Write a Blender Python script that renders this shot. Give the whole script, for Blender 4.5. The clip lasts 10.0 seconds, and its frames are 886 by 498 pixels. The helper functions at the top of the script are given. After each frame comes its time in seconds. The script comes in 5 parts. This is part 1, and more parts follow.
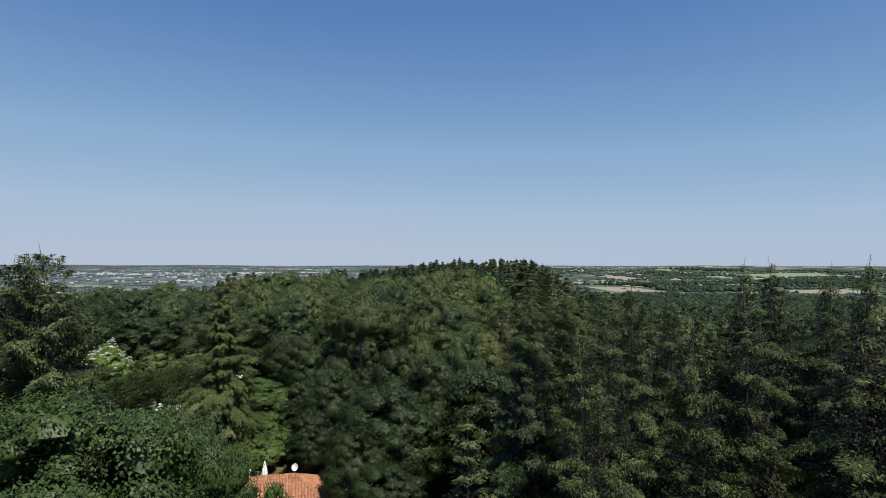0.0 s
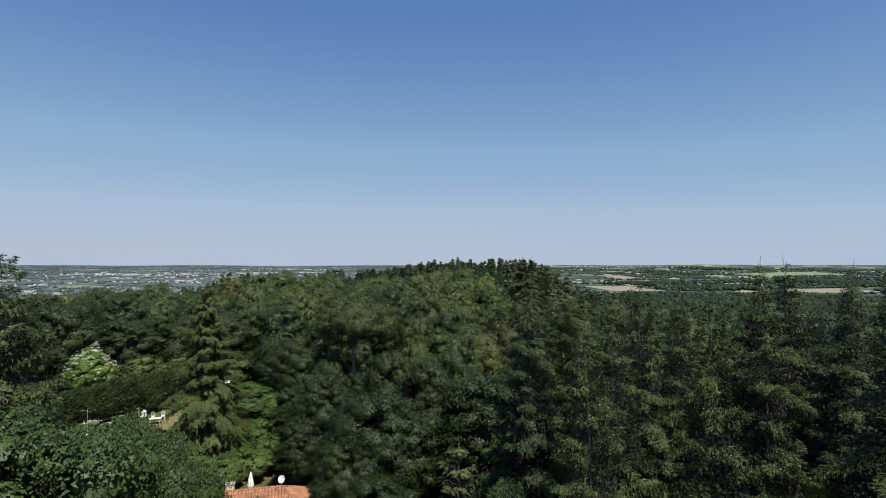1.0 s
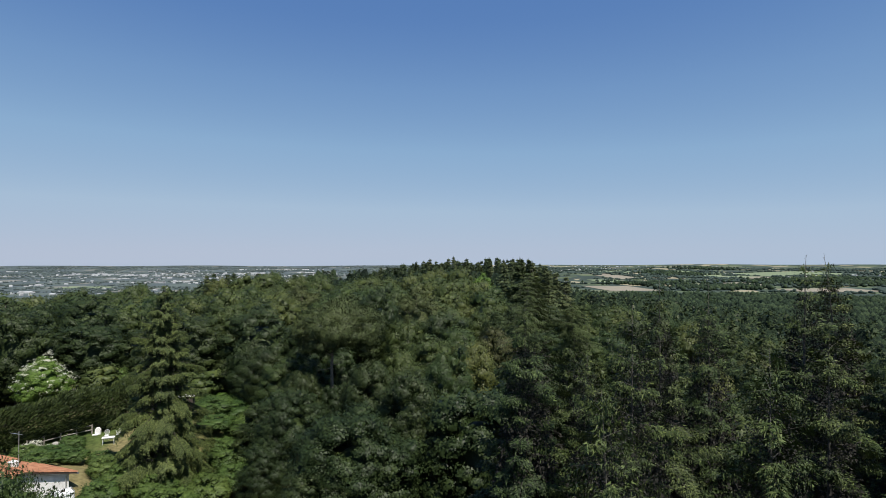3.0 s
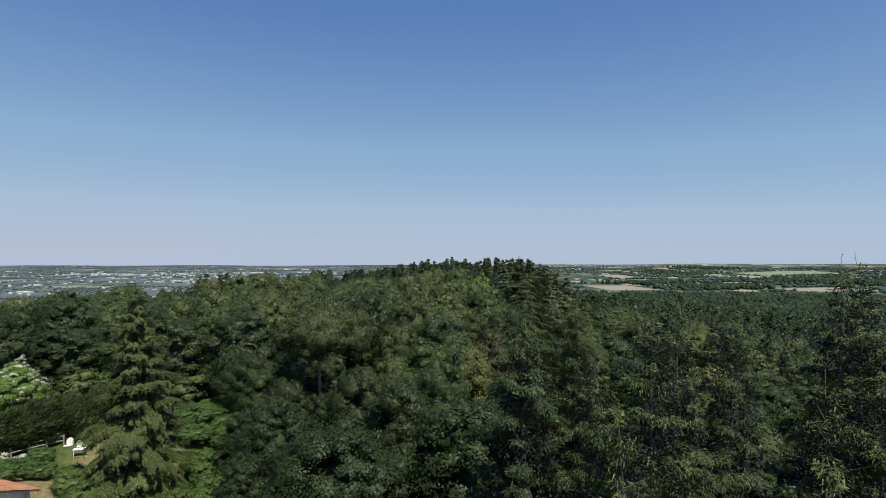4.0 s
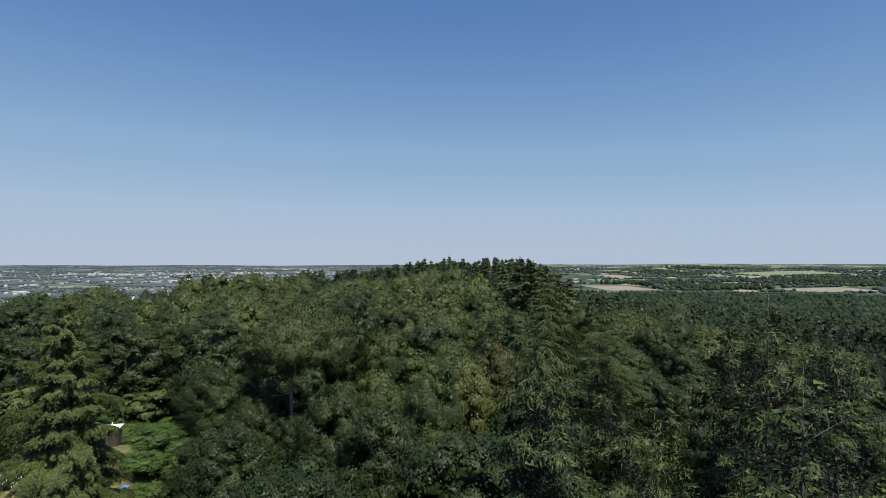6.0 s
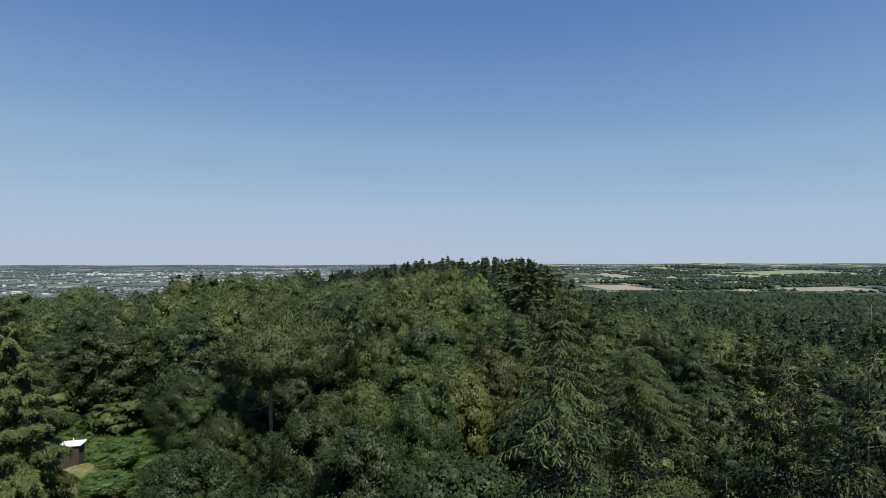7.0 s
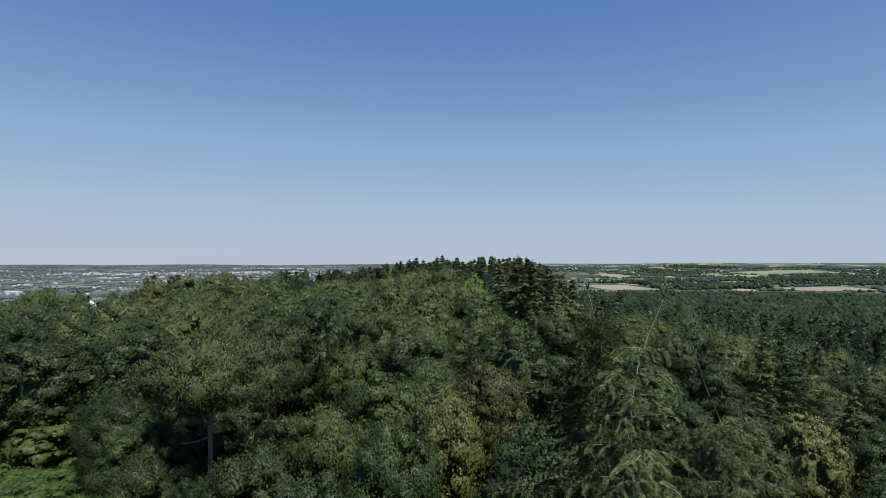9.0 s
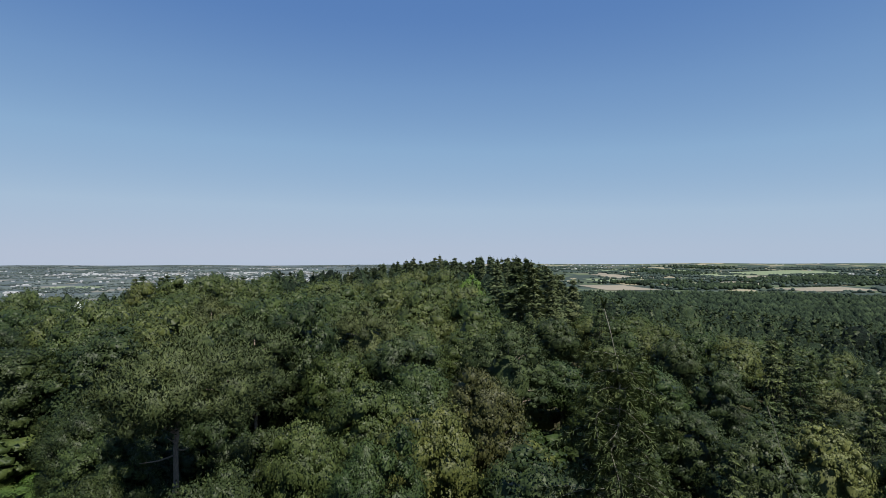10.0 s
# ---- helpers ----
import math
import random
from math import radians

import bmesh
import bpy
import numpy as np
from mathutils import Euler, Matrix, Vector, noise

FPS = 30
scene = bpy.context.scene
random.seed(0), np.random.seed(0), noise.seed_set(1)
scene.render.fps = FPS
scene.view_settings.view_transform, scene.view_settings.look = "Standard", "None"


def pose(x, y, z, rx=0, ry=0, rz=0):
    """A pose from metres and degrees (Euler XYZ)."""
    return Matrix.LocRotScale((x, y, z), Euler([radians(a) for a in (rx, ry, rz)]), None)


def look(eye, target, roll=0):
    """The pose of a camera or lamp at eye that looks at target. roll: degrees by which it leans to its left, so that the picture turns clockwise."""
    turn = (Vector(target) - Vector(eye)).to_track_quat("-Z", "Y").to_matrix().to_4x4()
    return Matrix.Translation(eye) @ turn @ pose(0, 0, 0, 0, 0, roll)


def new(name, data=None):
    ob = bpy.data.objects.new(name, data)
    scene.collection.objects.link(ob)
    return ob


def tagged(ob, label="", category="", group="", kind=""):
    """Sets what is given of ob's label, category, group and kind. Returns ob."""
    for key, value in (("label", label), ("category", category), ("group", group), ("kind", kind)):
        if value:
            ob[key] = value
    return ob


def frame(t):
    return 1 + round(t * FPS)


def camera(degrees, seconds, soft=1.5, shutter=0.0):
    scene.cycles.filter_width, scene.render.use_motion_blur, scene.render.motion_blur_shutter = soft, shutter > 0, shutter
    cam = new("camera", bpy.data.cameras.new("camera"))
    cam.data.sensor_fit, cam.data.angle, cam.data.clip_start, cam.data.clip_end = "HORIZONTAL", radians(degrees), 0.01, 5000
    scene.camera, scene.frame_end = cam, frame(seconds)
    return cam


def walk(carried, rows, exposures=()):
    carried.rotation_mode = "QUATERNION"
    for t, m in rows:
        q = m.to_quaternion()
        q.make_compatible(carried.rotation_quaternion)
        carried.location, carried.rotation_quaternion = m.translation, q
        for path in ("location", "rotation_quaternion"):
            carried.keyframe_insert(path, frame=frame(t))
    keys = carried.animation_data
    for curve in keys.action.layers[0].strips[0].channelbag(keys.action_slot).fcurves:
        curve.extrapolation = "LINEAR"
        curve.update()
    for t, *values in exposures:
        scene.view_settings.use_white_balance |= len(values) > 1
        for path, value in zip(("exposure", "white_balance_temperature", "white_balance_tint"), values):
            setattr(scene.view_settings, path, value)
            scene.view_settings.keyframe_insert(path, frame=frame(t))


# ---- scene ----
cam = camera(75.9, 10.0, soft=0.6)
METRES, EYE, TILT, LEAN, TURN = 34.0, 20.0, 1.3, 0.0, 0.0
ROWS = [
    (0.0, 0.0, 0.0, 0.0, -0.0, 0.0, 0.0),
    (0.5, 0.0051, 0.0342, -0.0011, -0.04, -0.0, 0.06),
    (1.0, 0.0101, 0.0722, -0.0011, -0.1, -0.03, 0.12),
    (1.5, 0.0148, 0.1132, -0.0018, -0.17, -0.04, 0.13),
    (2.0, 0.0221, 0.1546, -0.0022, -0.27, -0.07, 0.18),
    (2.5, 0.0313, 0.1996, -0.0037, -0.27, -0.03, 0.19),
    (4.0, 0.0568, 0.3389, -0.0059, -0.29, -0.08, 0.21),
    (4.5, 0.0619, 0.3879, -0.0067, -0.34, -0.11, 0.19),
    (5.0, 0.0659, 0.4406, -0.008, -0.4, -0.08, 0.2),
    (5.5, 0.0701, 0.4961, -0.0089, -0.42, -0.08, 0.18),
    (7.0, 0.0861, 0.6759, -0.0134, -0.47, -0.12, 0.23),
    (7.5, 0.0955, 0.7326, -0.0147, -0.55, -0.13, 0.21),
    (8.0, 0.1044, 0.7897, -0.0171, -0.61, -0.13, 0.21),
    (8.5, 0.1139, 0.8459, -0.0189, -0.61, -0.13, 0.21),
    (9.0, 0.1218, 0.9008, -0.0192, -0.66, -0.16, 0.22),
    (9.5, 0.1311, 0.9462, -0.0209, -0.67, -0.13, 0.23),
    (10.0, 0.1407, 0.9887, -0.021, -0.71, -0.12, 0.24),
]
walk(cam, [(t, pose(0, 0, EYE, TILT, LEAN, TURN) @ pose(METRES * x, METRES * y, METRES * z, 90 + pitch, roll, yaw)) for t, x, y, z, yaw, pitch, roll in ROWS])

# ---- light ----
SUN_UP, SUN_FROM = 60.0, 145.0  # degrees above the horizon; compass degrees clockwise from +y
world = bpy.data.worlds.new("sky")
scene.world = world
world.use_nodes = True
wn, wl = world.node_tree.nodes, world.node_tree.links
sky = wn.new("ShaderNodeTexSky")
sky.sky_type = "NISHITA"
sky.sun_disc = False
sky.sun_elevation, sky.sun_rotation = radians(SUN_UP), radians(SUN_FROM)
sky.altitude, sky.air_density, sky.dust_density, sky.ozone_density = 200, 1.0, 0.25, 3.0
# a deep clear blue that pales into lavender haze over the plain, led by the sky's own red light
split, scale, haze = wn.new("ShaderNodeSeparateColor"), wn.new("ShaderNodeMath"), wn.new("ShaderNodeValToRGB")
scale.operation, scale.inputs[1].default_value = "MULTIPLY", 0.1
for k in range(4):
    haze.color_ramp.elements.new(0.5)
for e, (p, c) in zip(haze.color_ramp.elements, [(0.07, (0.060, 0.150, 0.400)), (0.12, (0.098, 0.207, 0.452)), (0.16, (0.155, 0.285, 0.515)), (0.235, (0.240, 0.390, 0.590)), (0.42, (0.360, 0.482, 0.630)), (0.80, (0.440, 0.497, 0.615))]):
    e.position, e.color = p, (*c, 1)
wl.new(sky.outputs[0], split.inputs[0])
wl.new(split.outputs[0], scale.inputs[0])
wl.new(scale.outputs[0], haze.inputs[0])
wn["Background"].inputs["Strength"].default_value = 0.83
wl.new(haze.outputs[0], wn["Background"].inputs["Color"])
sun = new("sun", bpy.data.lights.new("sun", "SUN"))
sun.data.energy, sun.data.angle, sun.data.color = 5.0, radians(0.53), (1.0, 0.95, 0.87)
_a, _e = radians(SUN_FROM), radians(SUN_UP)
sun.matrix_world = look((math.sin(_a) * math.cos(_e) * 100, math.cos(_a) * math.cos(_e) * 100, math.sin(_e) * 100), (0, 0, 0))
scene.view_settings.exposure = 0.35


# ---- materials ----
def material(name):
    m = bpy.data.materials.new(name)
    m.use_nodes = True
    return m, m.node_tree.nodes, m.node_tree.links, m.node_tree.nodes["Principled BSDF"]


def ramp(n, stops):
    r = n.new("ShaderNodeValToRGB")
    while len(r.color_ramp.elements) < len(stops):
        r.color_ramp.elements.new(0.5)
    for e, (p, c) in zip(r.color_ramp.elements, stops):
        e.position, e.color = p, (*c, 1)
    return r


def leaf_material(name, dark, mid, light, rough=0.5, glow=0.1, patch=0.42, grain=8.0, vary=0.42, spread=1.0):
    """Leaves or needles: tone varies leaf by leaf, patch by patch and tree by tree; light passes through them."""
    m, n, l, b = material(name)
    geo, info, co = n.new("ShaderNodeNewGeometry"), n.new("ShaderNodeObjectInfo"), n.new("ShaderNodeNewGeometry")
    tex = n.new("ShaderNodeTexNoise")
    tex.inputs["Scale"].default_value, tex.inputs["Detail"].default_value = 0.55, 3
    l.new(co.outputs["Position"], tex.inputs["Vector"])
    mul = n.new("ShaderNodeMath")
    mul.operation, mul.inputs[1].default_value = "MULTIPLY_ADD", vary
    l.new(geo.outputs["Random Per Island"], mul.inputs[0])
    sc = n.new("ShaderNodeMath")
    sc.operation, sc.inputs[1].default_value, sc.inputs[2].default_value = "MULTIPLY_ADD", patch * 2.2, -patch * 0.5
    l.new(tex.outputs["Fac"], sc.inputs[0])
    l.new(sc.outputs[0], mul.inputs[2])
    r = ramp(n, [(0.0, dark), (0.5, mid), (1.0, light)])
    fine = n.new("ShaderNodeTexNoise")
    fine.inputs["Scale"].default_value, fine.inputs["Detail"].default_value = grain, 2
    l.new(co.outputs["Position"], fine.inputs["Vector"])
    fm, fa = n.new("ShaderNodeMath"), n.new("ShaderNodeMath")
    fm.operation, fm.inputs[1].default_value, fm.inputs[2].default_value = "MULTIPLY_ADD", 0.75, -0.375 - 0.5 * (vary - 0.42)
    l.new(fine.outputs["Fac"], fm.inputs[0])
    l.new(fm.outputs[0], fa.inputs[0])
    l.new(mul.outputs[0], fa.inputs[1])
    l.new(fa.outputs[0], r.inputs[0])
    bp = n.new("ShaderNodeBump")
    bp.inputs["Strength"].default_value, bp.inputs["Distance"].default_value = 0.2, 0.04
    l.new(fine.outputs["Fac"], bp.inputs["Height"])
    l.new(bp.outputs[0], b.inputs["Normal"])
    hsv = n.new("ShaderNodeHueSaturation")
    hv = n.new("ShaderNodeMapRange")
    hv.inputs[3].default_value, hv.inputs[4].default_value = 0.485 - 0.030 * spread, 0.485 + 0.024 * spread
    l.new(info.outputs["Random"], hv.inputs[0])
    l.new(hv.outputs[0], hsv.inputs["Hue"])
    hsv.inputs["Saturation"].default_value = 1.0
    vv = n.new("ShaderNodeMapRange")
    vv.inputs[3].default_value, vv.inputs[4].default_value = 0.86 + 0.24 * spread, 0.86 - 0.22 * spread
    l.new(info.outputs["Random"], vv.inputs[0])
    l.new(vv.outputs[0], hsv.inputs["Value"])
    l.new(r.outputs[0], hsv.inputs["Color"])
    l.new(hsv.outputs[0], b.inputs["Base Color"])
    b.inputs["Roughness"].default_value = rough
    b.inputs["Specular IOR Level"].default_value = 0.2
    tr, mix = n.new("ShaderNodeBsdfTranslucent"), n.new("ShaderNodeMixShader")
    l.new(hsv.outputs[0], tr.inputs["Color"])
    mix.inputs[0].default_value = glow
    l.new(b.outputs[0], mix.inputs[1])
    l.new(tr.outputs[0], mix.inputs[2])
    l.new(mix.outputs[0], n["Material Output"].inputs["Surface"])
    return m


def rough_material(name, c1, c2, scale, rough=0.85, bump=0.3, stretch=(1, 1, 1), detail=6, metal=0.0):
    """Two tones mingled by noise at two scales, with a fine relief."""
    m, n, l, b = material(name)
    co, mp = n.new("ShaderNodeNewGeometry"), n.new("ShaderNodeMapping")
    mp.inputs["Scale"].default_value = stretch
    l.new(co.outputs["Position"], mp.inputs["Vector"])
    t1, t2, add = n.new("ShaderNodeTexNoise"), n.new("ShaderNodeTexNoise"), n.new("ShaderNodeMath")
    for t, s in ((t1, scale), (t2, scale * 7)):
        t.inputs["Scale"].default_value, t.inputs["Detail"].default_value = s, detail
        l.new(mp.outputs[0], t.inputs["Vector"])
    add.operation = "ADD"
    l.new(t1.outputs["Fac"], add.inputs[0])
    l.new(t2.outputs["Fac"], add.inputs[1])
    r = ramp(n, [(0.35, c1), (0.65, c2)])
    half = n.new("ShaderNodeMath")
    half.operation, half.inputs[1].default_value = "MULTIPLY", 0.5
    l.new(add.outputs[0], half.inputs[0])
    l.new(half.outputs[0], r.inputs[0])
    l.new(r.outputs[0], b.inputs["Base Color"])
    b.inputs["Roughness"].default_value, b.inputs["Metallic"].default_value = rough, metal
    bp = n.new("ShaderNodeBump")
    bp.inputs["Strength"].default_value, bp.inputs["Distance"].default_value = bump, 0.05
    l.new(t2.outputs["Fac"], bp.inputs["Height"])
    l.new(bp.outputs[0], b.inputs["Normal"])
    return m


OAK = leaf_material("oak_leaves", (0.012, 0.025, 0.008), (0.045, 0.074, 0.021), (0.104, 0.140, 0.040), vary=0.38)
# yellower copy of OAK, mixed in to put brightness into far crowns' colour
YELLOWER = leaf_material("yellower_leaves", (0.015, 0.027, 0.007), (0.050, 0.076, 0.020), (0.108, 0.136, 0.038), vary=0.38)
# darkened copy of OAK: darker trees, plus shade put into the leaf colour
SHADY = leaf_material("shaded_dark_leaves", (0.007, 0.015, 0.005), (0.028, 0.048, 0.015), (0.072, 0.104, 0.033), vary=0.38, spread=0.5)
HAZEL = leaf_material("hazel_leaves", (0.010, 0.024, 0.007), (0.037, 0.071, 0.019), (0.094, 0.146, 0.042), vary=0.4, spread=0.3)
LIME = leaf_material("fresh_leaves", (0.036, 0.080, 0.013), (0.095, 0.185, 0.032), (0.17, 0.27, 0.060), spread=0.4)
NEEDLE = leaf_material("spruce_needles", (0.012, 0.022, 0.006), (0.064, 0.096, 0.025), (0.150, 0.190, 0.056), rough=0.6, glow=0.06, vary=0.6, spread=0.0)
BUSH = leaf_material("shrub_leaves", (0.018, 0.040, 0.010), (0.058, 0.112, 0.026), (0.120, 0.190, 0.050), vary=0.38, spread=0.8)
FIR = leaf_material("fir_needles", (0.006, 0.012, 0.004), (0.034, 0.060, 0.017), (0.128, 0.176, 0.054), rough=0.6, glow=0.08, vary=0.65, spread=0.7)
FRESHFIR = leaf_material("fresh_fir_needles", (0.011, 0.022, 0.006), (0.050, 0.084, 0.024), (0.140, 0.190, 0.060), rough=0.6, glow=0.08, vary=0.65, spread=0.3)
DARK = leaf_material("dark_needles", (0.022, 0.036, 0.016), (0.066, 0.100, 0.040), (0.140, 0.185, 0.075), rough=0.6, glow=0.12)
PINE = leaf_material("pine_needles", (0.015, 0.025, 0.009), (0.052, 0.076, 0.026), (0.112, 0.144, 0.052), rough=0.6, glow=0.1, vary=0.5, spread=0.9)
RUSTY = leaf_material("browning_leaves", (0.018, 0.024, 0.008), (0.064, 0.072, 0.024), (0.135, 0.138, 0.048), vary=0.6, spread=0.4)
PALELEAF = leaf_material("pale_chestnut_leaves", (0.034, 0.046, 0.013), (0.105, 0.132, 0.040), (0.190, 0.218, 0.078), vary=0.55, spread=0.2)
BARK = rough_material("bark", (0.020, 0.016, 0.012), (0.060, 0.050, 0.040), 3.0, stretch=(1, 1, 0.2), bump=0.8)
# dead twigs in near-black: the shade between boughs is put into their colour
SHADE_TWIGS = rough_material("dead_shade_twigs", (0.006, 0.006, 0.004), (0.022, 0.020, 0.013), 5.0, bump=0.8)
PALEBARK = rough_material("pale_bark", (0.13, 0.12, 0.10), (0.30, 0.28, 0.24), 6.0, stretch=(1, 1, 0.3), bump=0.5)
PINEBARK = rough_material("pine_bark", (0.12, 0.095, 0.078), (0.32, 0.25, 0.20), 3.0, stretch=(1, 1, 0.25), bump=0.8)
GREYBARK = rough_material("grey_bark", (0.035, 0.031, 0.026), (0.13, 0.12, 0.10), 6.0, stretch=(1, 1, 0.3), bump=0.5)
TIPS = leaf_material("young_fir_needles", (0.024, 0.040, 0.014), (0.084, 0.128, 0.044), (0.185, 0.240, 0.095), rough=0.6, glow=0.12, vary=0.65, spread=0.2)


# ---- building helpers ----
def mesh_of(name, quads, mat, normals=None):
    """A mesh from an array of loose quads or triangles, shape (n, 4 or 3, 3)."""
    q = np.asarray(quads, dtype=np.float32)
    k, c = q.shape[:2]
    me = bpy.data.meshes.new(name)
    me.vertices.add(c * k)
    me.vertices.foreach_set("co", q.ravel())
    me.loops.add(c * k)
    me.loops.foreach_set("vertex_index", np.arange(c * k, dtype=np.int32))
    me.polygons.add(k)
    me.polygons.foreach_set("loop_start", np.arange(0, c * k, c, dtype=np.int32))
    me.update(calc_edges=True)
    if normals is not None:  # leaves share the roundness of their clump
        if normals.ndim == 2:
            normals = np.repeat(normals, c, axis=0)
        me.normals_split_custom_set_from_vertices(normals.reshape(-1, 3).astype(np.float32))
    me.materials.append(mat)
    return me


SUNWARD = np.array([0.34, -0.62, 0.70])  # leaves turn towards the light


def unit(v):
    return v / np.maximum(np.linalg.norm(v, axis=-1, keepdims=True), 1e-9)


def blades(p, axis, nrm, length, width, rng):
    """A pointed three-cornered leaf or spray from each point p along axis, its face towards nrm."""
    axis = unit(axis)
    side = unit(np.cross(axis, nrm))
    L, W = np.reshape(length, (-1, 1)), np.reshape(width, (-1, 1))
    k = rng.uniform(-0.25, 0.55, (len(p), 1))
    return np.stack([p - side * W * 0.5 + axis * L * k * 0.5, p + side * W * 0.5, p + axis * L], axis=1)


def tube(path, radii, sides=7):
    """Vertices and faces of a tapered tube."""
    vs, fs = [], []
    path = [Vector(p) for p in path]
    for i, (p, r) in enumerate(zip(path, radii)):
        d = (path[min(i + 1, len(path) - 1)] - path[max(i - 1, 0)]).normalized()
        a = d.orthogonal().normalized() if abs(d.z) < 0.9 else Vector((1, 0, 0)).cross(d).normalized()
        b = d.cross(a)
        for k in range(sides):
            w = 2 * math.pi * k / sides
            vs.append(p + a * math.cos(w) * r + b * math.sin(w) * r)
        if i:
            o = (i - 1) * sides
            fs += [(o + k, o + (k + 1) % sides, o + sides + (k + 1) % sides, o + sides + k) for k in range(sides)]
    fs.append(tuple(range(len(vs) - sides, len(vs))))
    return vs, fs


def tubes_mesh(name, tubes, mat):
    vs, fs = [], []
    for v, f in tubes:
        o = len(vs)
        vs += [tuple(p) for p in v]
        fs += [tuple(i + o for i in q) for q in f]
    me = bpy.data.meshes.new(name)
    me.from_pydata(vs, [], fs)
    me.polygons.foreach_set("use_smooth", [True] * len(fs))
    me.update()
    me.materials.append(mat)
    return me


def part(name, bm, mat, parent, label=""):
    """Links a bmesh (or a mesh) as one mesh object under a thing or a part."""
    if isinstance(bm, bmesh.types.BMesh):
        me = bpy.data.meshes.new(name)
        bm.to_mesh(me)
        bm.free()
        me.materials.append(mat)
    else:
        me = bm
    ob = new(name, me)
    ob.parent = parent
    if label:
        ob["label"] = label
    return ob


def thing(name, m, label, category, group="", kind=""):
    ob = new(name)
    ob.matrix_world = m
    ob.empty_display_size = 0.3
    return tagged(ob, label, category, group, kind)


# ---- the lie of the land ----
def bump(x, y, cx, cy, rx, ry):
    return np.exp(-((x - cx) / rx) ** 2 - ((y - cy) / ry) ** 2)


def height(x, y):
    """The ground's height: a wooded hilltop over a wide plain."""
    x, y = np.asarray(x, float), np.asarray(y, float)
    h = -1.5 + 8.0 * bump(x, y, 0, 185, 70, 80) + 4.3 * bump(x, y, -36, 66, 15, 18) + 3.2 * bump(x, y, -28, 50, 6.5, 7) + 0.8 * bump(x, y, -15, 50, 5, 4) + 3.7 * bump(x, y, -21.8, 63.6, 4.6, 4.6)
    h = h + 1.9 * bump(x, y, -22, 100, 36, 34) + 2.0 * bump(x, y, -60, 120, 40, 60)
    dx = np.maximum(np.maximum(x - 22, -85 - x), 0)
    dy = np.maximum(np.maximum(y - 215, -150 - y), 0)
    out = np.hypot(dx, dy)
    h = h - 80 * (1 - np.exp(-out / 460))
    h = h + 4 * np.sin(x / 210 + 1) * np.sin(y / 260) * np.clip(out / 300, 0, 1)
    r = np.hypot(x, y)
    t = np.clip((r - 1300) / 3600, 0, 1)
    return h + 70 * t ** 1.2 + 13.5 * np.clip((-x - 1500) / 1400, 0, 1) * np.clip((r - 3900) / 900, 0, 1)


def ground_z(x, y):
    return float(height(x, y))


def ground():
    radii = [0.0] + list(np.geomspace(2.0, 4920, 140))
    seg = 240
    vs = [(0, 40, ground_z(0, 40))]
    fs = []
    for r in radii[1:]:
        a = np.arange(seg) * 2 * np.pi / seg
        xs, ys = r * np.cos(a), 40 * (1 - r / 4920) + r * np.sin(a)
        vs += list(zip(xs.tolist(), ys.tolist(), height(xs, ys).tolist()))
    fs += [(0, 1 + k, 1 + (k + 1) % seg) for k in range(seg)]
    for i in range(len(radii) - 2):
        o = 1 + i * seg
        fs += [(o + k, o + seg + k, o + seg + (k + 1) % seg, o + (k + 1) % seg) for k in range(seg)]
    me = bpy.data.meshes.new("ground")
    me.from_pydata(vs, [], fs)
    me.polygons.foreach_set("use_smooth", [True] * len(fs))
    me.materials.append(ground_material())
    return tagged(new("ground", me), "grassy hilltop falling to a wide plain of fields", "ground", kind="structure")


